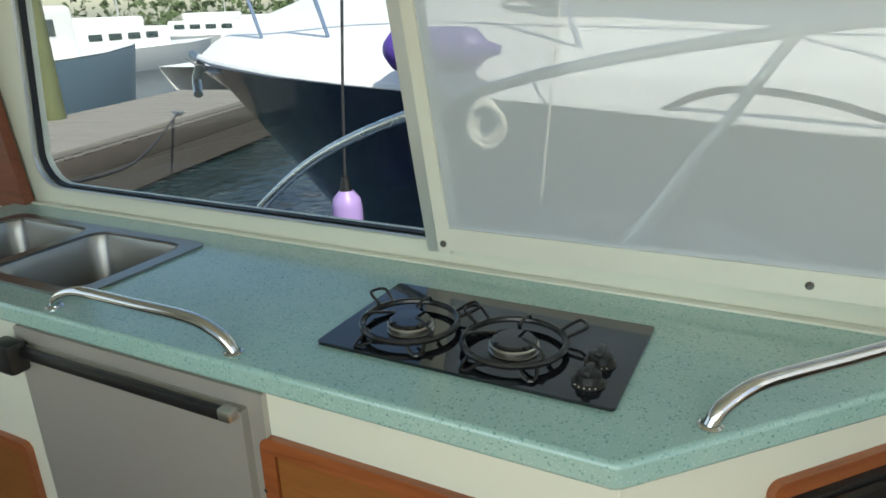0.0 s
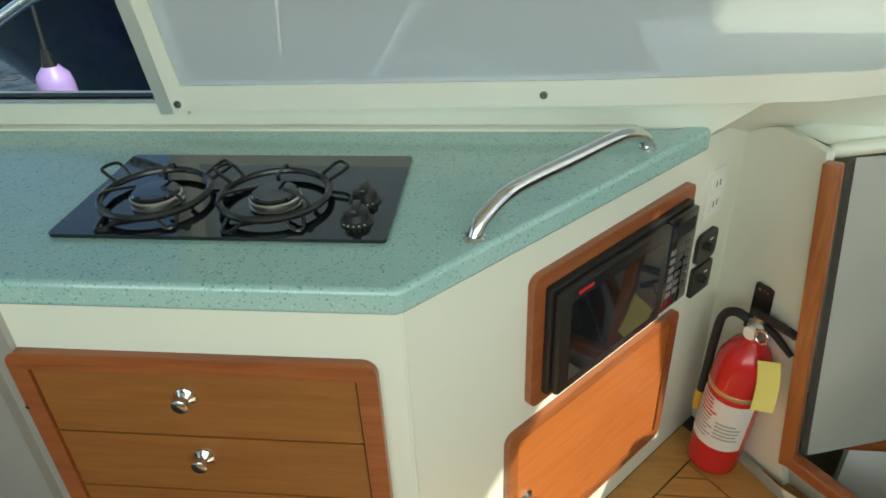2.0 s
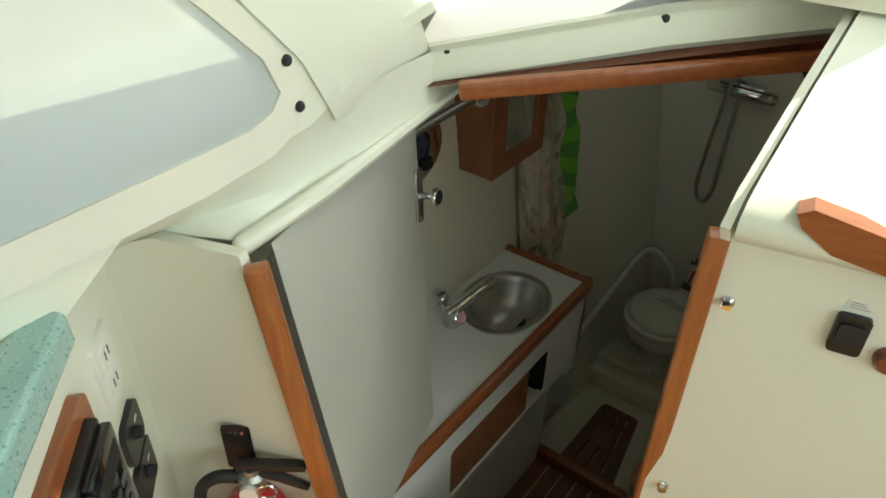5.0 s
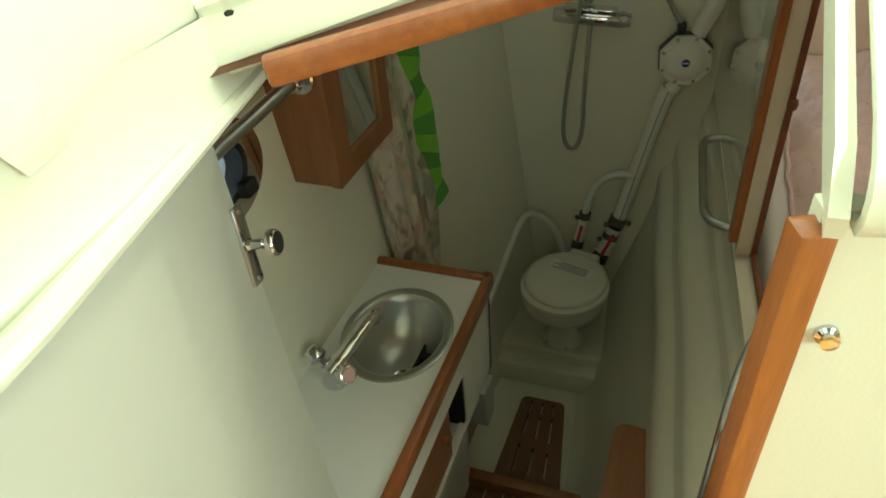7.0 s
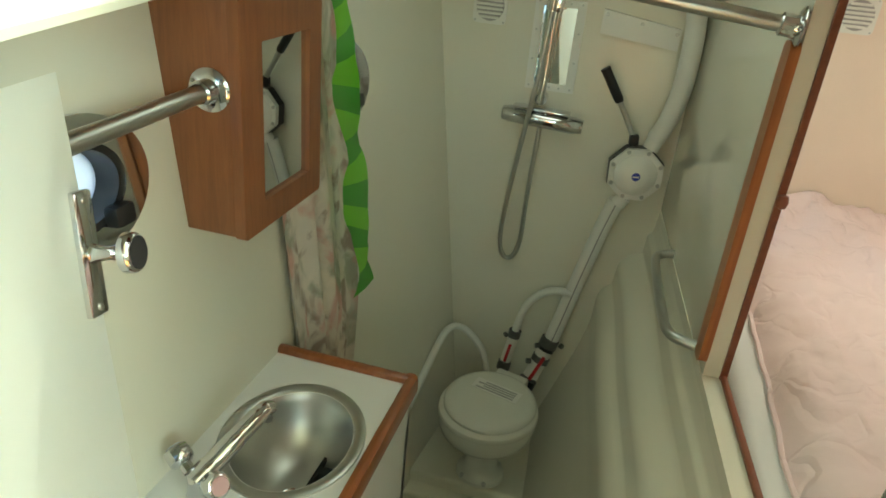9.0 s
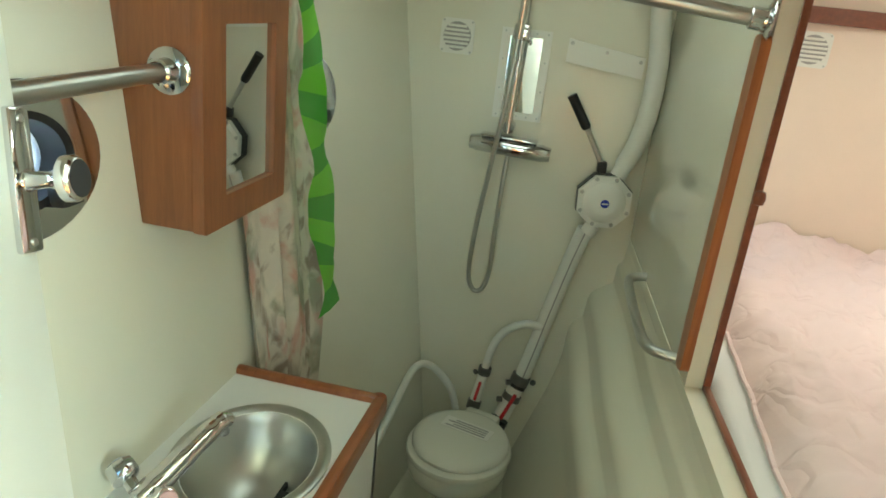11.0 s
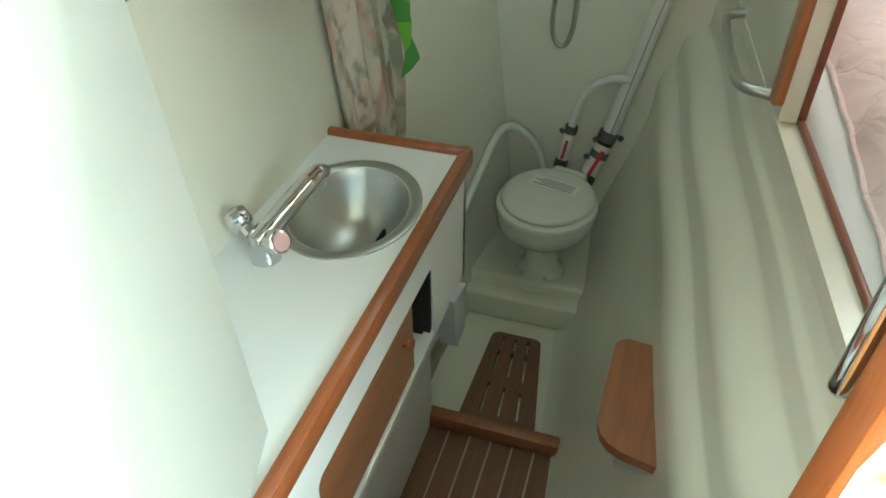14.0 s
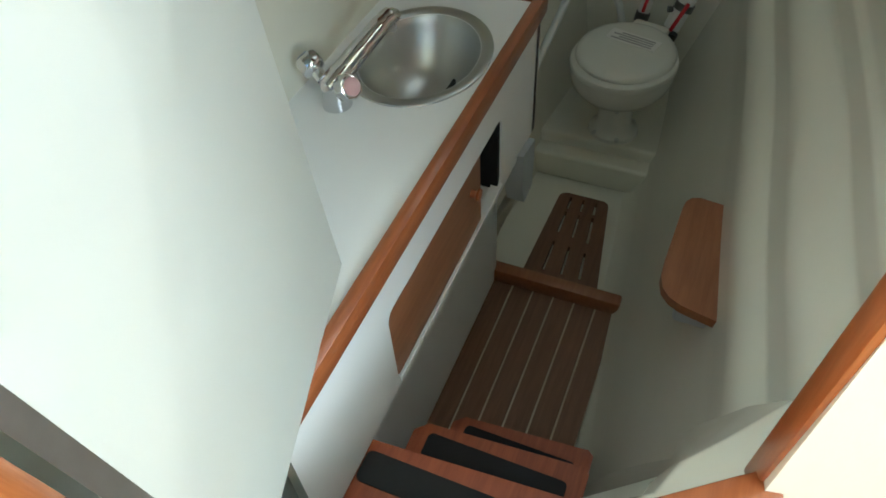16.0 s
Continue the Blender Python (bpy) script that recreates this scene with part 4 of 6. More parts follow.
for r in range(6):
    for c in range(3):
        part("key", slab(rrect(0.366 + c * 0.026, 0.386 + c * 0.026, 0.672 - r * 0.020, 0.684 - r * 0.020, 0.002, 2), -0.0428, -0.041), DIMINK, mw)
part("badge", slab(rrect(0.075, 0.115, 0.736, 0.743, 0.001, 2), -0.0468, -0.045), REDPL, mw)

sock = thing("outlet", "white double wall outlet on the angled galley face", "outlet", DFRAME)
part("plate", slab(rrect(0.545, 0.615, 0.665, 0.772, 0.006), -0.007, 0.0, 0.002), PLASTIC_W, sock)
for z in (0.695, 0.742):
    fc = part("socket", slab(rrect(0.560, 0.600, z - 0.016, z + 0.016, 0.004), -0.0095, -0.006, 0.001), PLASTIC_W, sock)
    for x in (0.573, 0.587):
        part("slot", box(x - 0.0015, x + 0.0015, -0.0100, -0.008, z - 0.007, z + 0.007), DARK, fc)
for z, lab in ((0.585, "black instrument panel with a round knob"), (0.500, "black switch panel with a toggle")):
    sp = thing("switch_panel", lab, "switch panel", DFRAME, "galley switches")
    part("plate", slab(rrect(0.545, 0.625, z - 0.038, z + 0.038, 0.018 if z > 0.55 else 0.006), -0.009, 0.0, 0.003), BLACK, sp)
    part("toggle", lathe([(0.010, 0.0), (0.009, 0.010), (0.0, 0.012)], 16, Matrix.Translation((0.585, -0.009, z)) @ AXY), RUBBER, sp)
    part("mark", slab(rrect(0.592, 0.606, z + 0.012, z + 0.016, 0.001, 2), -0.0096, -0.008), LABELW, sp)

# ---------- fire extinguisher ----------
ext = thing("fire_extinguisher", "red dry-powder fire extinguisher with hose and yellow tag on the sole", "fire extinguisher", Matrix.Translation((0.690, 0.468, FZ + 0.005)) @ Matrix.Rotation(radians(4.5), 4, Vector((0.795, 0.606, 0))) @ pose(0, 0, 0, 0, 0, -50) @ Matrix.Diagonal((1.08, 1.08, 1.17, 1)))
part("cylinder", lathe([(0.0, 0.0), (0.050, 0.0), (0.056, 0.006), (0.058, 0.02), (0.058, 0.275), (0.054, 0.305), (0.040, 0.332), (0.024, 0.345), (0.018, 0.352), (0.018, 0.366), (0.0, 0.366)], 36), RED, ext)


def wrap(r, z0, z1, a0, a1, n=18):
    bm = bmesh.new()
    p = [[bm.verts.new((r * math.cos(radians(a0 + (a1 - a0) * k / n)), r * math.sin(radians(a0 + (a1 - a0) * k / n)), z)) for k in range(n + 1)] for z in (z0, z1)]
    for k in range(n):
        bm.faces.new((p[0][k], p[0][k + 1], p[1][k + 1], p[1][k]))
    return bm


lab = part("label", wrap(0.0586, 0.085, 0.215, -150, -10), LABELW, ext, "white and red printed label")
rng = random.Random(4)
for k in range(11):
    z = 0.205 - k * 0.010
    a0 = -140 + rng.random() * 8
    part("print_line", wrap(0.0589, z, z + 0.005, a0, a0 + 38 + rng.random() * 14, 5), REDPL if k < 5 else GREYINK, lab)
    if 4 < k < 10:
        part("print_line", wrap(0.0589, z, z + 0.005, -80, -80 + 40 + rng.random() * 15, 5), GREYINK, lab)
part("band", lathe([(0.0585, 0.228), (0.0600, 0.230), (0.0600, 0.238), (0.0585, 0.240)], 32), BRASS, ext, "gold strap round the cylinder")
part("valve", lathe([(0.018, 0.360), (0.020, 0.366), (0.020, 0.392), (0.013, 0.398), (0.013, 0.408), (0, 0.408)], 18), STEEL, ext)
part("lever", box(-0.022, 0.080, -0.009, 0.009, 0.406, 0.417, 0.003), BLACK, ext, "black carry lever")
lv = tube([(-0.02, 0, 0.404), (0.040, 0, 0.388), (0.082, 0, 0.366)], [0.007, 0.008, 0.006], 8)
part("trigger", lv, BLACK, ext, "black squeeze handle")
part("pin_ring", tube([(0.026 + 0.014 * math.cos(k * 0.5236), -0.026, 0.386 + 0.014 * math.sin(k * 0.5236)) for k in range(12)], 0.002, 6, True), CHROME, ext)
part("gauge", lathe([(0.014, 0), (0.014, 0.008), (0.0, 0.008)], 16, Matrix.Translation((0, -0.019, 0.378)) @ AXY), PLASTIC_W, ext)
part("hose", tube(smooth_path([(-0.016, 0, 0.385), (-0.050, -0.004, 0.388), (-0.074, -0.006, 0.362), (-0.076, -0.006, 0.300), (-0.072, -0.006, 0.20), (-0.070, -0.006, 0.155)]), 0.0095, 10), RUBBER, ext, "black rubber hose")
part("nozzle", tube([(-0.070, -0.006, 0.158), (-0.070, -0.006, 0.148), (-0.069, -0.006, 0.105)], [0.010, 0.0125, 0.0095], 12), YELLOW, ext, "yellow nozzle")
tagm = loft([[(0.054 + 0.027 * u + 0.028 * v, -0.034 - 0.020 * v + 0.010 * math.sin(3 * v), 0.350 - 0.098 * v + 0.016 * u) for u in (-0.6, -0.2, 0.2, 0.6, 1.0)] for v in (0, 0.15, 0.3, 0.5, 0.75, 1.0)], 0.0008)
part("tag", tagm, TAGY, ext, "yellow inspection tag")
br = thing("extinguisher_bracket", "black steel bracket screwed to the bulkhead", "bracket", BFRAME @ Matrix.Translation((0.018, -0.056, 0.010)))
part("plate", slab(rrect(-0.188, -0.142, 0.405, 0.500, 0.004), -0.006, 0.0, 0.002), BLACK, br)
part("hook", box(-0.182, -0.148, -0.030, 0.0, 0.392, 0.404, 0.003), BLACK, br)
for sx in (-0.175, -0.165, -0.155):
    part("screw", lathe([(0.0035, 0), (0.003, 0.002), (0, 0.002)], 10, Matrix.Translation((sx, -0.006, 0.488)) @ AXY), CHROME, br)

# ---------- door and bulkhead fittings ----------
door = thing("door_1", "white painted door standing open into the wash compartment", "door", kind="structure")
part("leaf", sheet([(0.848, 0.343, 0.142), (1.200, 0.452, 0.138), (1.262, 0.552, 0.824), (0.799, 0.418, 0.846)], 0.026), DOORPAINT, door)
part("hinge_edge", sheet([(0.830, 0.338, 0.142), (0.849, 0.344, 0.143), (0.800, 0.419, 0.838), (0.782, 0.410, 0.836)], 0.006), HINGE, door, "dark metal piano hinge")
LATCH = wallframe((1.236, 0.524, 0.668), (0.985, 0.17)) @ pose(0, 0, 0, -9, 12, 0)
lp = box(-0.013, 0.013, -0.006, 0.001, -0.042, 0.066, 0.003)
lp.transform(LATCH)
part("latch_plate", lp, CHROME, door, "chrome latch plate")
part("knob", lathe([(0.009, 0.0), (0.007, 0.005), (0.006, 0.016), (0.008, 0.022), (0.013, 0.026), (0.0175, 0.029), (0.0175, 0.036), (0.0155, 0.039), (0.014, 0.0395), (0.0, 0.0385)], 28, LATCH @ Matrix.Translation((0.002, -0.006, 0.012)) @ AXY), CHROME, door, "chrome round door knob")
part("knob_face", lathe([(0.0142, 0.0), (0.0, 0.0008)], 28, LATCH @ Matrix.Translation((0.002, -0.0458, 0.012)) @ AXY), RUBBER, door)
for z in (-0.034, 0.058):
    part("screw", lathe([(0.0035, 0), (0.003, 0.0015), (0, 0.0015)], 10, LATCH @ Matrix.Translation((0.0, -0.006, z)) @ AXY), STEEL, door)

gh = thing("teak_handhold", "varnished teak handhold on the bulkhead", "handhold", RBFRAME)
part("bar", slab([(0.083, 0.976), (0.098, 0.985), (0.30, 0.946), (0.30, 0.906), (0.128, 0.936), (0.092, 0.960)], -0.032, 0.0, 0.010, 4), TEAK, gh)
so = thing("power_socket", "black power socket with a white label", "socket", RBFRAME)
part("plate", slab(rrect(0.163, 0.200, 0.795, 0.850, 0.006), -0.009, 0.0, 0.003), BLACK, so)
part("flap", slab(rrect(0.168, 0.195, 0.808, 0.840, 0.005), -0.013, -0.008, 0.002), RUBBER, so)
part("sticker", slab(rrect(0.168, 0.196, 0.855, 0.868, 0.002), -0.001, 0.0), LABELW, so)
for k in range(3):
    part("print_line", box(0.171, 0.193 - 0.004 * k, -0.0014, 0.0, 0.8575 + 0.0035 * k, 0.859 + 0.0035 * k), GREYINK, so)
ks = thing("round_knob", "dark wooden round knob on the bulkhead", "knob", RBFRAME)
part("disc", lathe([(0.018, 0.0), (0.018, 0.008), (0.013, 0.014), (0, 0.015)], 24, Matrix.Translation((0.232, 0, 0.80)) @ AXY), MAHOG, ks)
for x, z in ((0.045, 0.819), (0.036, 0.449)):
    st = thing("snap_stud", "chrome snap stud on the bulkhead", "stud", RBFRAME, "bulkhead studs")
    part("stud", lathe([(0.009, 0.0), (0.0085, 0.003), (0.005, 0.005), (0.005, 0.009), (0.007, 0.011), (0.0, 0.012)], 18, Matrix.Translation((x, 0, z)) @ AXY), CHROME, st)

# ---------- wash compartment things ----------
VT = 0.128                          # vanity top
VY = 0.415                          # vanity front
VFRAME = wallframe((0, VY, 0), (1, 0))
van = thing("vanity_unit", "white laminate vanity with teak edging and a sliding brown panel", "vanity")
ft = holed([(0.98, -0.172), (1.900, -0.172), (1.900, VT - 0.02), (0.98, VT - 0.02)], [rrect(1.222, 1.690, -0.152, 0.014, 0.018)], 0, 0.018)
ft.transform(VFRAME)
part("front", ft, WHITE, van)
part("lower_panel", box(0.98, 1.886, 0.500, 0.514, HF, -0.160), WHITE, van)
part("under_shelf", box(0.98, 1.886, VY + 0.002, 0.51, -0.172, -0.160), WHITE, van)
en = slab([(VY, VT - 0.02), (0.72, VT - 0.02), (0.72, HF), (0.500, HF), (0.497, -0.30), (VY, -0.172)], 0.0, 0.018)
en.transform(wallframe((1.902, 0, 0), (0, 1)))
part("end_panel", en, WHITE, van)
tp = holed([(0.93, VY), (1.900, VY), (1.900, 0.735), (0.93, 0.735)], [ellipse(1.667, 0.556, 0.128, 0.102, 40, radians(5))], 0, 0.018)
tp.transform(pose(0, 0, VT, -90))
part("top", tp, WHITE, van)
part("front_edging", beam((0.95, VY - 0.012, VT - 0.010), (1.905, VY - 0.012, VT - 0.010), 0.024, 0.044, (0, 1, 0), 0.009), TEAK, van, "rounded varnished teak edging")
part("end_edging", beam((1.908, VY - 0.012, VT - 0.010), (1.908, 0.712, VT - 0.010), 0.024, 0.044, (-1, 0, 0), 0.009), TEAK, van, "rounded varnished teak edging")
corner = lathe([(0.0, 0.022), (0.008, 0.022), (0.014, 0.018), (0.016, 0.010), (0.016, -0.010), (0.014, -0.018), (0.0, -0.022)], 16, Matrix.Translation((1.900, VY + 0.004, VT - 0.010)))
part("edging_corner", corner, TEAK, van)
part("slide_panel", box(1.226, 1.588, VY + 0.003, VY + 0.012, -0.150, 0.012), SHELFWOOD, van, "brown teak sliding panel")
part("panel_knob", lathe([(0.008, 0), (0.007, 0.008), (0.012, 0.012), (0.012, 0.016), (0, 0.018)], 16, Matrix.Translation((1.545, VY + 0.003, -0.045)) @ AXY), TEAK, van)
part("slot_lip", box(1.225, 1.69, VY - 0.004, VY - 0.0005, -0.160, -0.148, 0.001), WHITE, van)
# Near-black sheets put the locker's inner shade into their colour.
part("locker_end_shade", box(1.680, 1.698, VY + 0.004, VY + 0.104, -0.158, 0.05), DARK, van, "near-black sheet standing in for the locker's shade")
part("locker_back_shade", box(1.20, 1.72, VY + 0.10, VY + 0.105, -0.2, 0.05), DARK, van, "near-black sheet standing in for the locker's shade")

ws = thing("wash_basin", "oval brushed steel wash basin set in the vanity top", "basin", Matrix.Translation((1.667, 0.556, VT)) @ pose(0, 0, 0, 0, 0, 5))
bm = bmesh.new()
lp = []
for ka, kb, z in ((0.150, 0.124, 0.0), (0.1495, 0.1235, 0.003), (0.146, 0.120, 0.0045), (0.132, 0.106, 0.003), (0.127, 0.101, -0.002), (0.122, 0.096, -0.018), (0.112, 0.086, -0.048), (0.092, 0.068, -0.080), (0.06, 0.044, -0.100), (0.025, 0.02, -0.107)):
    lp.append([bm.verts.new((x, y, z)) for x, y in ellipse(0, 0, ka, kb, 48)])
for p, q in zip(lp, lp[1:]):
    for i in range(48):
        j = (i + 1) % 48
        bm.faces.new((p[i], p[j], q[j], q[i]))
bm.faces.new(lp[-1])
part("bowl", bm, STEEL, ws)
part("drain", lathe([(0.0, 0.002), (0.013, 0.002), (0.019, 0.004), (0.021, 0.001)], 20, Matrix.Translation((-0.035, -0.01, -0.1045))), CHROME, ws)
part("plug", lathe([(0.0, 0.006), (0.009, 0.006), (0.010, 0.001)], 16, Matrix.Translation((-0.058, 0.012, -0.098))), RUBBER, ws, "black rubber plug")

tap = thing("mixer_tap", "chrome two-handle mixer tap on the vanity", "tap", Matrix.Translation((1.497, 0.622, VT)) @ pose(0, 0, 0, 0, 0, -22))
part("body", lathe([(0.024, 0.0), (0.024, 0.004), (0.022, 0.010), (0.021, 0.032), (0.019, 0.046), (0.012, 0.054), (0.0, 0.056)], 28), CHROME, tap)
sp_ = tube(smooth_path([(-0.012, 0, 0.036), (0.020, 0, 0.050), (0.070, 0, 0.074), (0.112, 0, 0.093), (0.128, 0, 0.097), (0.136, 0, 0.092)]), [0.0175] * 6 + [0.016] * 6 + [0.0145] * 6 + [0.013] * 6 + [0.011] * 6 + [0.006], 14)
for v in sp_.verts:
    v.co.y *= 1.15
part("spout", sp_, CHROME, tap)
part("aerator", tube([(0.124, 0, 0.092), (0.127, 0, 0.074)], 0.0095, 14), CHROME, tap)
for sgn, cap in ((-1, REDPL), (1, CHROME)):
    m = Matrix.Translation((-0.006, sgn * 0.018, 0.042)) @ Matrix.Rotation(sgn * radians(-62), 4, "X")
    hd = part("handle", lathe([(0.010, 0.0), (0.010, 0.014), (0.018, 0.018), (0.021, 0.022), (0.0205, 0.036), (0.019, 0.043), (0.016, 0.0445), (0.0, 0.0445)], 8, m), CHROME, tap, "faceted chrome tap handle")
    part("cap", lathe([(0.0, 0.0465), (0.013, 0.0465), (0.0145, 0.0445)], 20, m), material("pink_tap_cap" if sgn < 0 else "blue_tap_cap", (0.62, 0.38, 0.38) if sgn < 0 else (0.4, 0.45, 0.6), 0.3), hd)

# mirror cabinet on the hull side
mc = thing("mirror_cabinet", "teak wall cabinet with a mirror door above the vanity", "cabinet")
cab = box(1.678, 1.938, 0.656, 0.80, 0.482, 1.02, 0.004)
part("body", cab, CABWOOD, mc)
CF = wallframe((0, 0.656, 0), (1, 0))
dd = ring(rrect(1.676, 1.940, 0.480, 1.02, 0.006, 3), rrect(1.738, 1.896, 0.528, 0.775, 0.003, 3), -0.018, 0.0, 0.004)
dd.transform(CF)
dor = part("door", dd, CABWOOD, mc, "teak door frame")
gm = slab(rrect(1.734, 1.900, 0.524, 0.779, 0.002, 2), -0.010, -0.002)
gm.transform(CF)
part("mirror_glass", gm, MIRROR, dor, "silvered mirror glass")


def rod(name, p0, p1, label, flanges):
    t = thing(name, label, "curtain rod", group="shower rods")
    part("bar", tube([p0, p1], 0.0125, 16), STEEL, t)
    d = (Vector(p1) - Vector(p0)).normalized()
    for p, sg in flanges:
        q = (d * sg).to_track_quat("Z", "Y").to_matrix().to_4x4()
        fl = part("flange", lathe([(0.032, 0.0), (0.032, 0.003), (0.027, 0.006), (0.018, 0.008), (0.017, 0.014), (0.0175, 0.030), (0.014, 0.032)], 28, Matrix.Translation(p) @ q), CHROME, t, "chrome wall flange")
        for k in range(3):
            a = 2.1 * k + 0.6
            part("screw", lathe([(0.004, 0.006), (0.003, 0.008), (0, 0.008)], 10, Matrix.Translation(p) @ q @ Matrix.Translation((0.025 * math.cos(a), 0.025 * math.sin(a), 0))), STEEL, fl)


rod("shower_rod", (1.675, 0.686, 0.710), (1.02, 0.655, 0.708), "brushed steel shower rod on the mirror cabinet", [(Vector((1.675, 0.686, 0.710)), 1)])
rod("shower_rod", (1.995, 0.62, 0.925), (1.995, -0.112, 0.858), "brushed steel shower rod across the compartment", [(Vector((1.995, -0.112, 0.858)), -1)])


def port_light(m, cx, cz):
    """Oval opening port: chrome rim, inner ring, hinged white pane for the glare outside, black dog."""
    t = thing("port_light", "chrome-rimmed oval port light with a dark inner ring", "port light", m, "hull ports")
    part("rim", ring(ellipse(cx, cz, 0.128, 0.094, 40), ellipse(cx, cz, 0.082, 0.059, 40), -0.010, 0.004, 0.003), CHROME, t, "polished chrome rim")
    part("sleeve", ring(ellipse(cx, cz, 0.086, 0.0625, 40), ellipse(cx, cz, 0.070, 0.050, 40), -0.008, 0.045), BLACK, t, "black inner ring")
    g = part("pane", slab(ellipse(cx, cz, 0.075, 0.055, 32), 0.030, 0.036), PORT_GLARE, t)
    part("dog", box(cx + 0.028, cx + 0.066, -0.030, -0.006, cz - 0.062, cz - 0.032, 0.006), BLACK, t, "black closing dog")
    return t


port_light(HULL, 1.475, 0.485)
port_light(HULL2, 0.255, 0.485)

# curtain beside the forward port, with the green paper garland
cur = thing("curtain", "faded floral cloth curtain hanging beside the port", "curtain")
rows = []
for z in [-0.165 + 0.05 * k for k in range(25)]:
    row = []
    for k in range(31):
        u = k / 30
        wob = 0.016 * math.sin(u * 17 + z * 1.5) + 0.007 * math.sin(u * 41 + z * 3)
        x = 1.945 + 0.215 * u * (1 + 0.10 * (z - 0.13))
        row.append((x, 0.675 + 0.095 * max(0, z - 0.13) + wob - 0.02 * u, z))
    rows.append(row)
part("cloth", loft(rows, 0.0015), CURTAIN, cur, smooth=80)
gar = thing("garland", "bright green twisted paper garland over the curtain", "garland")
rng = random.Random(8)
n = 66
strip = []
for k in range(n):
    z = 0.185 + 0.83 * k / (n - 1)
    a = 0.30 * k + 0.5 * math.sin(k * 0.21)
    w = 0.018 + 0.018 * abs(math.cos(0.19 * k + 0.4 * math.sin(0.5 * k)))
    c = Vector((2.112 + 0.008 * math.sin(k * 0.33) - 0.06 * (z - 0.2), 0.600 + 0.095 * max(0, z - 0.13), z))
    sd = Vector((w * (0.72 + 0.28 * abs(math.cos(a))), -0.010 + 0.008 * math.sin(a), 0.014 * math.sin(a + 0.8)))
    strip.append((c - sd, c + Vector((0, -0.004, 0)), c + sd))
for i, k in enumerate(range(0, n - 3, 4)):
    part("fold", loft(strip[k:k + 5]), GREEN if i % 2 else GREEN_D, gar, smooth=60)

# ---------- shower and pump on the end wall ----------


def ew(y, z, d=0.0):
    return Vector((2.84 - d, y, z))


shw = thing("shower_set", "chrome shower bar with hose and thermostatic mixer on the wall", "shower")
mixm = tube([ew(0.455, 0.463, 0.045), ew(0.440, 0.463, 0.045), ew(0.437, 0.463, 0.045), ew(0.245, 0.455, 0.045), ew(0.242, 0.455, 0.045), ew(0.222, 0.454, 0.045)], [0.021, 0.023, 0.025, 0.025, 0.023, 0.020], 20)
mx = part("mixer", mixm, CHROME, shw, "chrome thermostatic mixer bar")
part("mixer_shelf", beam(ew(0.425, 0.488, 0.05), ew(0.262, 0.483, 0.05), 0.006, 0.05, (0, 0, 1), 0.002), CHROME, mx)
for y in (0.40, 0.28):
    part("union", tube([ew(y, 0.458, 0.0), ew(y, 0.458, 0.04)], 0.015, 14), CHROME, mx)
part("slide_bar", tube([ew(0.352, 0.50, 0.04), ew(0.338, 1.08, 0.04)], 0.010, 12), CHROME, shw)
part("bar_foot", tube([ew(0.352, 0.515, 0.0), ew(0.352, 0.515, 0.045)], 0.017, 14), CHROME, shw)
part("slider", box(2.775, 2.82, 0.325, 0.370, 0.755, 0.800, 0.008), CHROME, shw)
part("hand_shower", tube([ew(0.352, 0.76, 0.075), ew(0.345, 0.90, 0.085), ew(0.34, 1.05, 0.11)], [0.010, 0.011, 0.012], 12), CHROME, shw)
part("hose", tube(smooth_path([ew(0.352, 0.765, 0.075), ew(0.362, 0.60, 0.08), ew(0.385, 0.40, 0.07), ew(0.408, 0.20, 0.05), ew(0.415, 0.06, 0.035), ew(0.398, 0.002, 0.03), ew(0.370, 0.005, 0.03), ew(0.352, 0.07, 0.035), ew(0.350, 0.20, 0.045), ew(0.345, 0.36, 0.05), ew(0.342, 0.435, 0.048)]), 0.0072, 10), STEEL, shw, "ribbed steel shower hose")

wm = thing("wall_mirror", "small mirror in a riveted white frame behind the shower bar", "mirror", EFRAME)
MO = [(-0.408, 0.785), (-0.268, 0.785), (-0.268, 0.535), (-0.408, 0.535)]
MI = [(-0.384, 0.765), (-0.292, 0.765), (-0.292, 0.556), (-0.384, 0.556)]
part("frame", ring(MO, MI, -0.008, 0.0, 0.002), PLASTIC_W, wm)
part("glass", slab(MI[::-1], -0.004, -0.001), MIRROR, wm)
for px in (-0.397, -0.365, -0.338, -0.310, -0.279):
    for pz in (0.776, 0.545):
        part("rivet", lathe([(0.003, 0), (0.002, 0.002), (0, 0.002)], 8, Matrix.Translation((px, -0.008, pz)) @ AXY), STEEL, wm)
for pz in (0.62, 0.70):
    for px in (-0.397, -0.279):
        part("rivet", lathe([(0.003, 0), (0.002, 0.002), (0, 0.002)], 8, Matrix.Translation((px, -0.008, pz)) @ AXY), STEEL, wm)


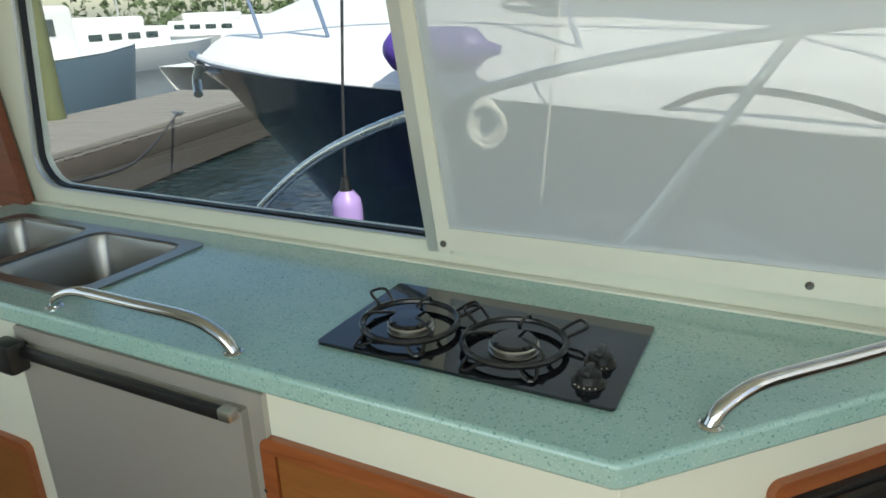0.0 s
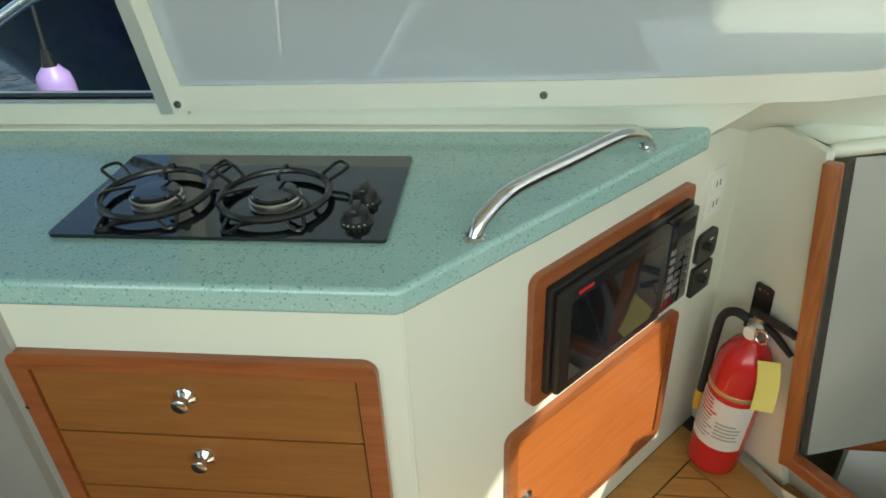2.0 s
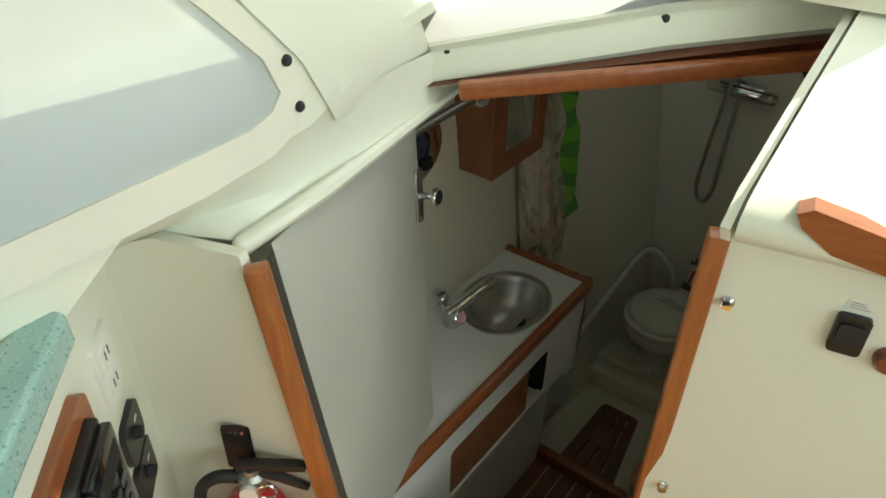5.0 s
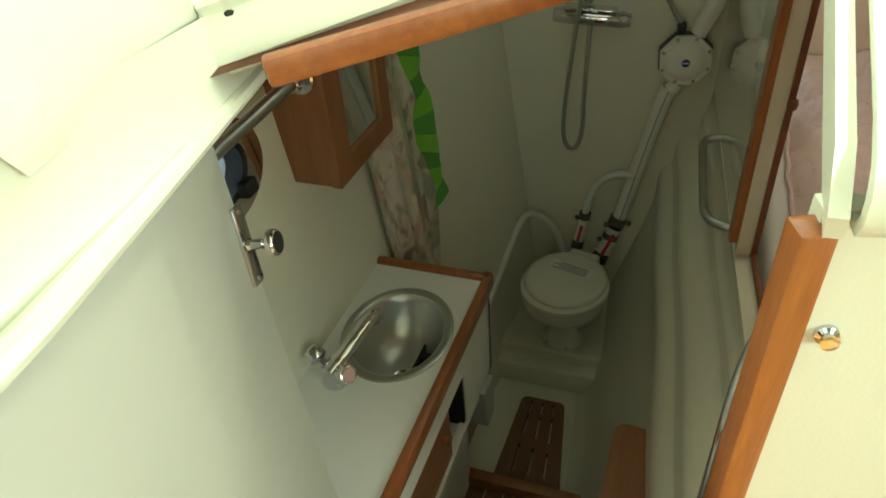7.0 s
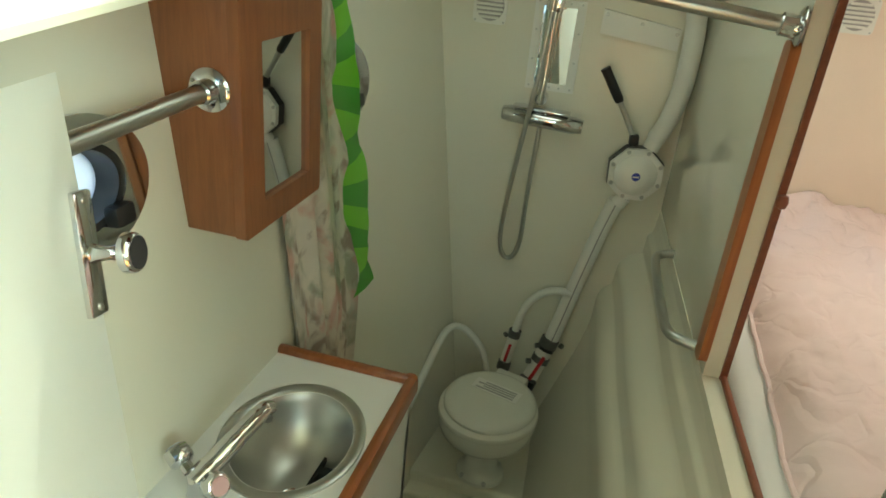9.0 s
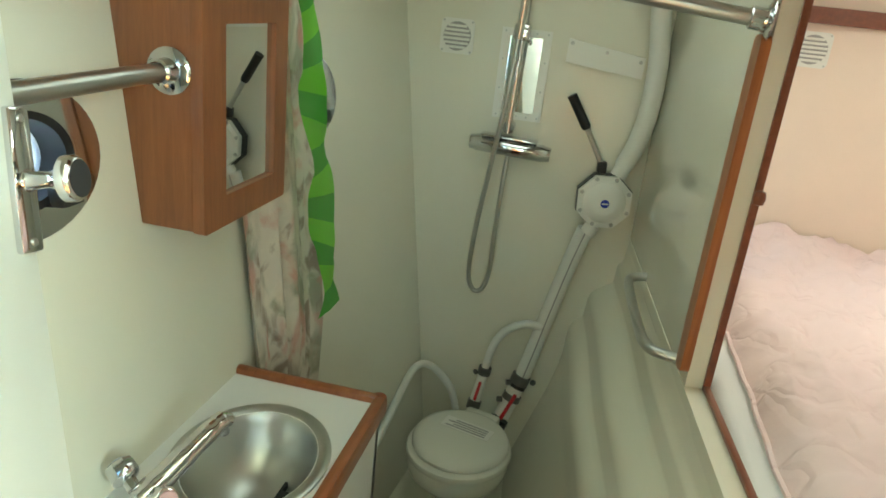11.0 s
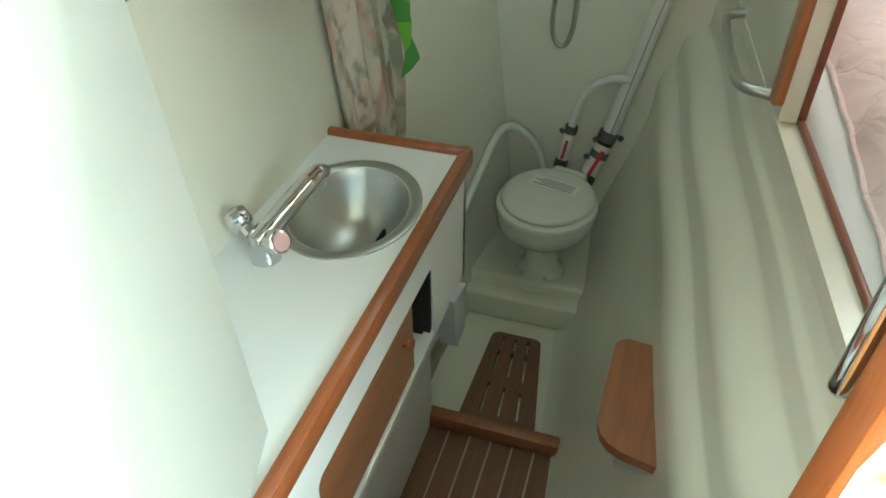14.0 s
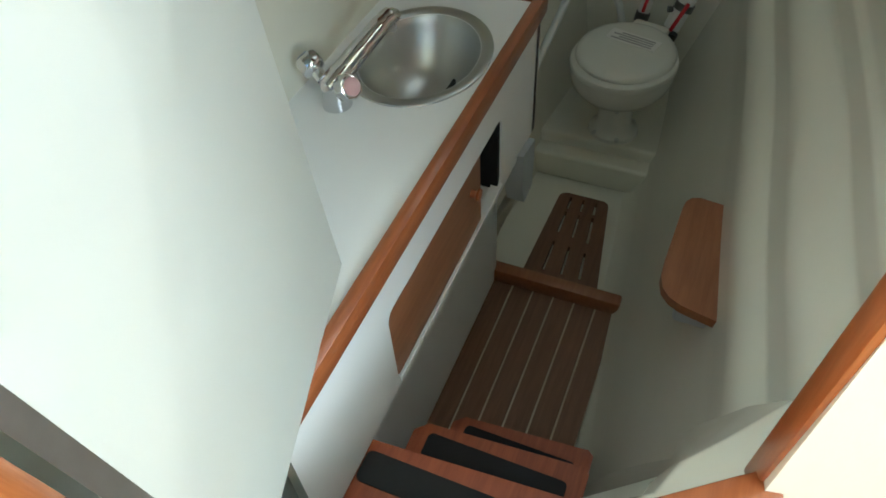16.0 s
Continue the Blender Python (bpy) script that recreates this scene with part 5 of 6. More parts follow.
def vent(m, cx, cz, r):
    t = thing("vent", "round white louvred vent on the wall", "vent", m, "louvred vents")
    part("plate", slab(rrect(cx - r * 1.2, cx + r * 1.2, cz - r * 1.2, cz + r * 1.2, r * 0.35), -0.006, 0.0, 0.002), PLASTIC_W, t)
    part("opening", slab(ellipse(cx, cz, r, r, 28), -0.0068, -0.005), GREYINK, t)
    for k in range(6):
        z = cz + r * (-0.72 + 0.29 * k)
        h = math.sqrt(max(0.0, r * r - (z - cz) ** 2)) * 0.96
        part("louvre", box(cx - h, cx + h, -0.012, -0.006, z - r * 0.10, z + r * 0.07, 0.001), PLASTIC_W, t)
    for sx in (-1, 1):
        for sz in (-1, 1):
            part("screw", lathe([(0.003, 0), (0.002, 0.002), (0, 0.002)], 8, Matrix.Translation((cx + sx * r * 1.02, -0.006, cz + sz * r * 1.02)) @ AXY), STEEL, t)
    return t


vent(EFRAME, -0.535, 0.745, 0.040)
vent(wallframe((3.12, 0, 0), (0, -1)), 0.464, 0.812, 0.042)
ls = thing("light_fixture", "white wall lamp with three screws, switched off", "wall lamp", EFRAME)
part("body", slab([(-0.222, 0.712), (-0.012, 0.690), (-0.010, 0.745), (-0.220, 0.775)], -0.020, 0.0, 0.006), PLASTIC_W, ls)
for px, pz in ((-0.210, 0.763), (-0.115, 0.748), (-0.022, 0.733)):
    part("screw", lathe([(0.005, 0), (0.004, 0.002), (0, 0.002)], 10, Matrix.Translation((px, -0.020, pz)) @ AXY), STEEL, ls)

pm = thing("bilge_pump", "white octagonal hand pump with a black-gripped lever on the wall", "hand pump", Matrix.Translation((2.80, 0.055, 0.350)) @ wallframe((0, 0, 0), (0.12, -0.99)) @ pose(0, 0, 0, 0, -3))
oct_ = [(0.080 * math.cos(radians(22.5 + 45 * k)), 0.080 * math.sin(radians(22.5 + 45 * k))) for k in range(8)]
part("backplate", slab([(x * 1.03, z * 1.03) for x, z in oct_], -0.018, 0.010, 0.003), BLACK, pm, "black rubber gasket edge")
part("cover", slab(oct_, -0.034, -0.016, 0.006), PLASTIC_W, pm)
part("dome", lathe([(0.060, 0.0), (0.056, 0.006), (0.036, 0.014), (0.030, 0.015), (0.0, 0.016)], 32, Matrix.Translation((0, -0.034, 0)) @ AXY), PLASTIC_W, pm)
part("emblem", lathe([(0.012, 0.0), (0.012, 0.0012), (0.0, 0.0012)], 20, Matrix.Translation((0.0, -0.050, 0.0)) @ AXY), BLUE, pm)
part("emblem_bar", box(-0.009, 0.009, -0.0525, -0.051, -0.002, 0.002), LABELW, pm)
for k in range(8):
    a = radians(22.5 + 45 * k)
    part("screw", lathe([(0.006, 0), (0.005, 0.004), (0, 0.004)], 10, Matrix.Translation((0.070 * math.cos(a), -0.034, 0.070 * math.sin(a))) @ AXY), STEEL, pm)
part("lever_socket", box(-0.030, -0.004, -0.030, 0.0, 0.080, 0.112, 0.005), BLACK, pm)
part("lever", tube([(-0.017, -0.015, 0.10), (-0.075, -0.018, 0.210)], 0.0075, 12), STEEL, pm, "steel pump lever")
part("grip", tube([(-0.071, -0.018, 0.200), (-0.075, -0.018, 0.208), (-0.118, -0.020, 0.283), (-0.121, -0.020, 0.288)], [0.011, 0.0135, 0.0135, 0.0145], 14), BLACK, pm, "black ribbed grip")
part("collar", tube([(0.030, -0.012, 0.072), (0.045, -0.008, 0.105)], 0.023, 16), PLASTIC_W, pm)
part("collar", tube([(-0.020, -0.012, -0.075), (-0.035, -0.012, -0.100)], 0.022, 16), PLASTIC_W, pm)

wh = thing("waste_hose", "white ribbed waste hose from the pump to the toilet", "hose")
part("lower_run", tube(smooth_path([(2.79, 0.088, 0.258), (2.80, 0.115, 0.15), (2.815, 0.150, -0.02), (2.815, 0.178, -0.16), (2.810, 0.200, -0.262)]), 0.024, 16), HOSEW, wh)
part("stripe", tube(smooth_path([(2.768, 0.086, 0.258), (2.778, 0.113, 0.15), (2.793, 0.148, -0.02), (2.793, 0.176, -0.16), (2.788, 0.198, -0.262)]), 0.003, 6), GREYINK, wh)
part("upper_run", tube(smooth_path([(2.79, 0.018, 0.455), (2.78, -0.005, 0.52), (2.77, -0.020, 0.62), (2.765, -0.018, 0.75), (2.765, 0.000, 0.88), (2.765, 0.01, 1.09)]), 0.026, 16), HOSEW, wh)
for p, q, r, mt in (((2.806, 0.202, -0.262), (2.800, 0.210, -0.290), 0.031, CLAMP), ((2.800, 0.210, -0.290), (2.797, 0.214, -0.302), 0.029, BLACK), ((2.797, 0.214, -0.302), (2.77, 0.245, -0.40), 0.026, PLASTIC_W), ((2.790, 0.220, -0.325), (2.785, 0.226, -0.345), 0.030, CLAMP), ((2.765, 0.25, -0.41), (2.757, 0.258, -0.435), 0.031, BLACK), ((2.757, 0.258, -0.435), (2.70, 0.30, -0.50), 0.024, PLASTIC_W)):
    part("fitting", tube([p, q], r, 14), mt, wh)
for p, q in (((2.772, 0.232, -0.275), (2.766, 0.246, -0.275)), ((2.762, 0.252, -0.335), (2.756, 0.266, -0.335)), ((2.790, 0.168, -0.27), (2.784, 0.160, -0.27))):
    part("clamp_screw", tube([p, q], 0.009, 8), CLAMP, wh)
part("valve_lever", beam((2.765, 0.205, -0.315), (2.745, 0.240, -0.400), 0.012, 0.010, (0, 1, 0), 0.003), REDPL, wh, "red valve lever")
sh = thing("intake_hose", "thin white intake hose with a red valve", "hose")
part("run", tube(smooth_path([(2.80, 0.165, -0.080), (2.80, 0.215, -0.080), (2.80, 0.270, -0.112), (2.80, 0.305, -0.172), (2.80, 0.322, -0.262)]), 0.0125, 12), HOSEW, sh)
part("fitting", tube([(2.80, 0.321, -0.256), (2.799, 0.324, -0.280)], 0.021, 14), CLAMP, sh)
part("clamp_screw", tube([(2.775, 0.345, -0.268), (2.785, 0.352, -0.268)], 0.007, 8), CLAMP, sh)
part("fitting", tube([(2.799, 0.324, -0.280), (2.772, 0.337, -0.365)], 0.017, 14), PLASTIC_W, sh)
part("fitting", tube([(2.772, 0.337, -0.365), (2.764, 0.341, -0.392)], 0.022, 14), CLAMP, sh)
part("valve_lever", beam((2.768, 0.322, -0.295), (2.750, 0.332, -0.355), 0.010, 0.008, (0, 1, 0), 0.003), REDPL, sh, "red valve lever")
fh = thing("flush_hose", "thin white hose curving behind the toilet", "hose")
part("run", tube(smooth_path([(2.20, 0.585, -0.47), (2.38, 0.572, -0.40), (2.55, 0.558, -0.335), (2.68, 0.548, -0.290), (2.75, 0.535, -0.274), (2.785, 0.505, -0.280), (2.79, 0.460, -0.310), (2.785, 0.418, -0.358), (2.77, 0.392, -0.43)]), 0.0115, 12), HOSEW, fh)

# ---------- toilet ----------
TC = Matrix.Translation((2.515, 0.335, -0.625)) @ pose(0, 0, 0, 0, 0, -14)
toi = thing("toilet", "compact off-white marine toilet with its lid closed", "toilet", TC)


def oval_stack(rows, n=40):
    bm = bmesh.new()
    lp = []
    for cx, a, b, z in rows:
        lp.append([bm.verts.new((x, y, z)) for x, y in ellipse(cx, 0, a, b, n)])
    for p, q in zip(lp, lp[1:]):
        for i in range(n):
            j = (i + 1) % n
            bm.faces.new((p[i], p[j], q[j], q[i]))
    bm.faces.new(lp[0][::-1])
    bm.faces.new(lp[-1])
    return bm


part("pedestal", oval_stack([(0.0, 0.074, 0.078, 0.0), (0.0, 0.072, 0.076, 0.012), (0.0, 0.060, 0.063, 0.020), (0.0, 0.049, 0.053, 0.040), (0.0, 0.047, 0.051, 0.105), (0.0, 0.060, 0.062, 0.140)]), CERAMIC, toi)
part("bowl", oval_stack([(0.0, 0.060, 0.062, 0.132), (0.0, 0.086, 0.086, 0.140), (0.0, 0.124, 0.118, 0.160), (-0.003, 0.148, 0.140, 0.190), (-0.003, 0.156, 0.147, 0.220), (-0.003, 0.151, 0.143, 0.240)]), CERAMIC, toi)
part("seat", oval_stack([(-0.003, 0.150, 0.142, 0.2405), (-0.003, 0.159, 0.150, 0.245), (-0.003, 0.161, 0.152, 0.254), (-0.003, 0.158, 0.149, 0.262), (-0.003, 0.150, 0.142, 0.2655)]), CERAMIC, toi)
ld = part("lid", oval_stack([(0.002, 0.143, 0.135, 0.266), (0.004, 0.149, 0.140, 0.270), (0.004, 0.149, 0.140, 0.278), (0.004, 0.142, 0.134, 0.286), (0.004, 0.128, 0.121, 0.291), (0.004, 0.09, 0.082, 0.294)]), CERAMIC, toi)
part("sticker", prism([(0.015, -0.075), (0.070, -0.075), (0.070, 0.075), (0.015, 0.075)], 0.2935, 0.2952), LABELW, ld, "white printed notice")
for k in range(4):
    part("print_line", box(0.022 + 0.011 * k, 0.028 + 0.011 * k, -0.062, 0.062 - 0.02 * (k % 2), 0.2952, 0.2957), GREYINK, ld)
part("hinge", box(0.130, 0.178, -0.055, 0.055, 0.236, 0.282, 0.010), CERAMIC, toi)
for a in (150, 215, 35, -35):
    part("bolt", lathe([(0.009, 0.008), (0.009, 0.014), (0.004, 0.018), (0, 0.018)], 10, Matrix.Translation((0.066 * math.cos(radians(a)), 0.068 * math.sin(radians(a)), 0))), STEEL, toi)
for a in (160, 205):
    part("bolt", lathe([(0.006, 0.0), (0.006, 0.006), (0, 0.008)], 10, Matrix.Translation((0.049 * math.cos(radians(a)), 0.053 * math.sin(radians(a)), 0.100))), STEEL, toi)

# grab handle on the partition
gb = thing("grab_bar", "bent chrome grab bar on the partition wall", "grab bar")
part("bar", tube(smooth_path([(2.505, -0.076, 0.246), (2.500, -0.052, 0.243), (2.485, -0.034, 0.240), (2.44, -0.030, 0.239), (2.30, -0.036, 0.242), (2.17, -0.044, 0.246), (2.115, -0.050, 0.248), (2.082, -0.068, 0.248), (2.065, -0.108, 0.248)], 5), 0.011, 12), STEEL, gb)

# folding teak seat
sht = thing("teak_shelf", "small varnished teak shelf on a bracket against the moulding", "shelf")
part("board", prism([(1.795, -0.010), (1.802, 0.050), (1.797, 0.064), (1.784, 0.073), (1.765, 0.076), (1.62, 0.082), (1.585, 0.081), (1.560, 0.073), (1.543, 0.058), (1.532, 0.036), (1.518, -0.032)], -0.190, -0.170, 0.005), SHELFWOOD, sht)
part("bracket", box(1.545, 1.62, -0.03, 0.045, -0.235, -0.190, 0.008), GREYPL, sht, "grey support bracket")

gbx = thing("tissue_holder", "grey plastic holder on the end of the vanity", "holder", VFRAME)
part("case", slab([(1.786, -0.158), (1.866, -0.172), (1.862, -0.300), (1.806, -0.305), (1.788, -0.250)], -0.014, 0.026, 0.008), GREYPL, gbx)
bag = thing("cloth_bag", "crumpled pale cloth hanging under the vanity holder", "cloth")
rows = []
for k in range(12):
    z = -0.315 - 0.034 * k
    rows.append([(1.930 + 0.008 * k + (0.016 + 0.0075 * k) * (j / 5.5 - 1) + 0.005 * math.sin(2.3 * j + 1.7 * k), VY + 0.018 + 0.011 * k - 0.012 * math.sin(1.1 * j + 0.9 * k) * (0.3 + k / 11), z + 0.010 * math.sin(1.4 * j + k)) for j in range(12)])
part("cloth", loft(rows, 0.003), BAGCLOTH, bag, smooth=80)

# ---------- steps, teak sole and grate ----------
TREAD = material("black_grip_strip", (0.015, 0.015, 0.016), 0.85, bump=0.5, bump_scale=500)
for z, x0, x1, y0, y1 in ((-0.18, 0.98, 1.128, 0.10, 0.445), (-0.385, 1.06, 1.275, 0.105, 0.425), (-0.56, 1.16, 1.395, 0.110, 0.405)):
    st = thing("step", "varnished teak step with black grip strips", "step", Matrix.Translation((0, 0, z)) @ pose(0, 0, 0), "companion steps")
    poly = [(x0, y0), (x1 + 0.012, y0), (x1 + 0.022, y0 + 0.012), (x1, y1 - 0.022), (x1 - 0.020, y1), (x0, y1)]
    part("tread", prism(poly, -0.026, 0.0, 0.006), STEPWOOD, st)
    for a, b in ((x1 - 0.066, x1 - 0.016), (x1 - 0.146, x1 - 0.094)):
        gp = prism([(p[0], p[1]) for p in rrect(a, b, y0 + 0.030, y1 - 0.030, 0.010)], 0.0002, 0.0022)
        part("grip_strip", gp, TREAD, st, "black non-slip strip")
    part("riser", box(x0 + 0.02, x0 + 0.035, y0 + 0.02, y1 - 0.02, HF - z, -0.026), MAHOG, st)

SF = thing("teak_sole", "dark teak sole panel with pale strips", "sole panel", kind="structure")
part("seam_bed", box(1.36, 1.905, 0.158, 0.505, -0.735, -0.724), PALE_SEAM, SF, "pale holly strips")
for k in range(6):
    y0 = 0.160 + 0.0575 * k
    part("plank", box(1.36, 1.903, y0, y0 + 0.0525, -0.732, -0.720, 0.001, 1), DARKTEAK, SF, smooth=0)
bmz = thing("sole_beam", "dark teak beam across the sole", "beam")
part("bar", beam((1.925, 0.155, -0.70), (1.925, 0.575, -0.70), 0.038, 0.05, (-1, 0, 0), 0.008), SHELFWOOD, bmz)
part("end_cheek", box(1.888, 1.924, 0.560, 0.582, -0.70, -0.60, 0.005), SHELFWOOD, bmz)
grt = thing("shower_grate", "slatted dark teak shower grate", "grate", Matrix.Translation((0, 0, -0.736)))
GO = [(1.962, 0.228), (2.285, 0.277), (2.298, 0.282), (2.306, 0.295), (2.306, 0.412), (2.299, 0.425), (2.286, 0.431), (1.962, 0.442)]


def grate_y(x, v):
    k = (x - 1.962) / 0.344
    return (0.228 + 0.052 * k) * (1 - v) + (0.442 - 0.011 * k) * v


slots = []
for v in (0.25, 0.5, 0.75):
    for xa, xb in ((1.985, 2.075 + 0.03 * v), (2.115 + 0.03 * v, 2.225), (2.24, 2.29)):
        slots.append([(xa, grate_y(xa, v) - 0.0036), (xb, grate_y(xb, v) - 0.0030), (xb, grate_y(xb, v) + 0.0030), (xa, grate_y(xa, v) + 0.0036)])
gb_ = holed(GO, slots, 0, 0.018)
gb_.transform(pose(0, 0, 0, -90))
part("board", gb_, DARKTEAK, grt, smooth=0)

# chrome handle behind the door post
hl = thing("post_handle", "curved chrome handle behind the door post", "handle")
part("bar", tube(smooth_path([(1.146, -0.056, 0.455), (1.135, -0.053, 0.48), (1.131, -0.054, 0.62), (1.131, -0.056, 0.715), (1.133, -0.064, 0.770), (1.136, -0.082, 0.792), (1.140, -0.115, 0.800), (1.14, -0.16, 0.795)]), 0.009, 12), CHROME, hl)
part("clip", box(1.118, 1.150, -0.078, -0.060, 0.66, 0.685, 0.004), CHROME, hl)

# ---------- berth ----------
mat_ = thing("mattress", "white-sheeted mattress lying on the berth", "mattress")
part("pad", box(1.40, 3.10, -1.28, -0.185, 0.06, 0.20, 0.03, 4), SHEET, mat_)
qu = thing("quilt", "pale pink quilted bedspread lying on the berth", "quilt")
rows = []
rng = random.Random(3)
nx, ny = 70, 44
for i in range(ny + 1):
    y = -0.250 - 1.015 * i / ny
    row = []
    for j in range(nx + 1):
        x = 1.41 + 1.70 * j / nx
        p = Vector((x * 4.5, y * 7, 0.3))
        h = 0.034 * noise.noise(p) + 0.011 * math.sin(x * 62 + 5 * noise.noise(p)) * math.exp(-i / 7) - 0.016 * max(0, 1 - abs(noise.noise(Vector((x * 3.1, y * 4.0, 4.2)))) * 9) + 0.022 * noise.noise(Vector((p.x * 1.2, p.y * 4.2, 1.7))) + 0.008 * noise.noise(p * 6) - 0.010 * max(0, 1 - abs(((x * 0.9 + y) * 5.2) % 1 - 0.5) * 9) - 0.008 * max(0, 1 - abs(((x * 0.9 - y) * 5.2) % 1 - 0.5) * 9)
        edge = min(1.0, i / 3.0)
        row.append((x, y + 0.008 * noise.noise(Vector((x * 9, 0, 0))) * (1 - edge), 0.205 + (0.055 + h) * math.sin(edge * math.pi / 2)))
    rows.append(row)
part("cover", loft(rows, 0.004), QUILT, qu, smooth=80)
part("piping", tube([(p[0], p[1] + 0.002, p[2] + 0.002) for p in rows[0]], 0.005, 6), QUILT, qu)
setting("berth_upper_trim", box(1.45, 3.11, -1.29, -1.26, 0.92, 0.96), MAHOG, "dark red trim above the berth", "trim")
setting("berth_end_trim", box(3.085, 3.118, -1.29, -0.10, 0.885, 0.93), MAHOG, "dark red trim above the berth", "trim")

tb = thing("turn_button", "small teak turn button on the berth opening edge", "catch", Matrix.Translation((1.976, -0.156, 0.594)))
part("button", lathe([(0.0, -0.010), (0.010, -0.008), (0.013, 0.0), (0.010, 0.008), (0.0, 0.010)], 14, Matrix.Diagonal((0.6, 0.8, 1.3, 1))), MAHOG, tb)
part("care_tag", loft([[(1.545 + 0.018 * k, -0.188 - 0.004 * math.sin(2.1 * k), 0.205 - 0.014 * j + 0.004 * math.sin(k * 1.7 + j)) for k in range(4)] for j in range(4)], 0.001), LABELW, mat_, "white sewn-in care label")

# ---------- outside ----------
setting("water", box(-120, 60, 0.9, 160, -1.3, -1.12), WATER, "dark harbour water with small ripples", "water", 0)
own = thing("deck_rail", "stainless steel side rail outside the cabin window", "rail")
part("top_rail", tube(smooth_path([(-1.56, 0.75, 0.49), (-1.42, 0.75, 0.715), (-1.293, 0.75, 0.851), (-1.055, 0.75, 1.029), (-0.747, 0.75, 1.164), (-0.321, 0.75, 1.289), (0.137, 0.75, 1.367), (0.60, 0.75, 1.42), (1.4, 0.75, 1.46)]), 0.014, 10), RAIL, own)
part("stanchion", tube([(-0.405, 0.75, 0.49), (0.148, 0.75, 1.362)], 0.0125, 10), RAIL, own)
setting("side_deck_outside", box(-2.6, 0.5, 0.485, 0.86, 0.44, 0.49), BOATW, "white side deck outside the windows", "deck", 0)

nb = thing("moored_yacht", "navy-hulled white motor yacht moored alongside", "yacht")


def hullrow(f, z):
    """f: 0 bow to 1 aft; flared topsides."""
    pts = []
    for x, y, zt in ((-5.05, 4.25, 1.00), (-4.6, 3.95, 0.985), (-4.0, 3.62, 0.975), (-3.2, 3.22, 0.965), (-2.4, 2.95, 0.955), (-1.2, 2.82, 0.91), (0.2, 2.78, 0.83), (2.0, 2.8, 0.76), (5.0, 2.9, 0.70)):
        k = (zt - z) / (zt + 1.3)
        rake = 1.9 * k * max(0, 1 - (x + 5.05) / 3.5)
        pts.append((x + rake, y + 0.55 * k * (1 - 0.3 * max(0, min(1, (x + 5) / 8))), z if z < zt else zt))
    return pts


part("hull", loft([hullrow(0, z) for z in (1.2, 0.7, 0.4, 0.0, -0.4, -0.8, -1.3)]), NAVY, nb, "navy blue topsides", smooth=60)
shr = [(-5.05, 4.25, 1.00), (-4.6, 3.95, 0.985), (-4.0, 3.62, 0.975), (-3.2, 3.22, 0.965), (-2.4, 2.95, 0.955), (-1.2, 2.82, 0.91), (0.2, 2.78, 0.83), (2.0, 2.8, 0.76), (5.0, 2.9, 0.70)]
part("rub_rail", tube([(x, y - 0.01, z) for x, y, z in shr], 0.035, 8), BOATW, nb, "white rubbing strake")
part("deck", loft([[(x, y, z + 0.02) for x, y, z in shr], [(x + 0.1, y + 0.10, z + 0.14) for x, y, z in shr], [(x + 0.2, y + 0.5, z + 0.30) for x, y, z in shr], [(x + 0.5, y + 1.2, z + 0.55) for x, y, z in shr], [(x + 1.0, y + 2.4, z + 0.72) for x, y, z in shr]]), BOATW, nb, "white deck moulding", smooth=60)
part("coachroof", loft([[(-2.2, 4.2, 1.42), (-1.6, 3.7, 1.40), (0.0, 3.55, 1.36), (3.0, 3.6, 1.30)], [(-1.9, 4.3, 1.62), (-1.3, 3.9, 1.66), (0.1, 3.8, 1.68), (3.0, 3.85, 1.66)], [(-1.5, 4.6, 1.95), (-0.9, 4.3, 2.10), (0.2, 4.2, 2.15), (3.0, 4.2, 2.15)]]), BOATW, nb, "white coachroof", smooth=60)
part("side_window", loft([[(-1.75, 3.83, 1.44), (-1.3, 3.60, 1.43), (0.0, 3.50, 1.40), (2.6, 3.55, 1.35)], [(-1.5, 3.95, 1.62), (-1.1, 3.80, 1.64), (0.1, 3.72, 1.65), (2.6, 3.76, 1.63)]], 0.02), TINT, nb, "smoked side window")
for cx, cz in ((-1.72, 0.66), (0.35, 0.45), (2.0, 0.42)):
    pt = part("port", ring(ellipse(cx, cz, 0.20, 0.085, 28), ellipse(cx, cz, 0.165, 0.06, 28), 2.86, 2.90, 0.01), CHROME, nb, "chrome oval port")
    part("port_glass", slab(ellipse(cx, cz, 0.17, 0.065, 24), 2.885, 2.90), TINT, pt)
for x, y, z, h in ((-4.2, 4.0, 1.1, 0.75), (-3.2, 3.6, 1.1, 0.75), (-1.15, 3.2, 1.05, 0.75), (0.5, 3.15, 1.0, 0.75)):
    part("stanchion", tube([(x + 0.22, y, z - 0.1), (x - 0.12, y + 0.05, z + h)], 0.016, 8), CHROME, nb)
part("guard_rail", tube(smooth_path([(-4.9, 4.3, 1.75), (-4.3, 4.05, 1.85), (-3.3, 3.65, 1.86), (-1.2, 3.25, 1.80), (0.4, 3.2, 1.75), (3.0, 3.2, 1.7)]), 0.016, 8), CHROME, nb)
part("bow_anchor", tube([(-5.3, 4.4, 1.02), (-5.0, 4.2, 0.98), (-5.25, 4.35, 0.80), (-5.1, 4.2, 0.66)], 0.045, 8), STEEL, nb)
part("spray_rail", tube(smooth_path([(-0.50, 2.80, 0.86), (-0.30, 2.76, 0.97), (-0.08, 2.73, 1.01), (0.28, 2.74, 0.96), (0.85, 2.8, 0.78)]), 0.019, 8), BLACK, nb)


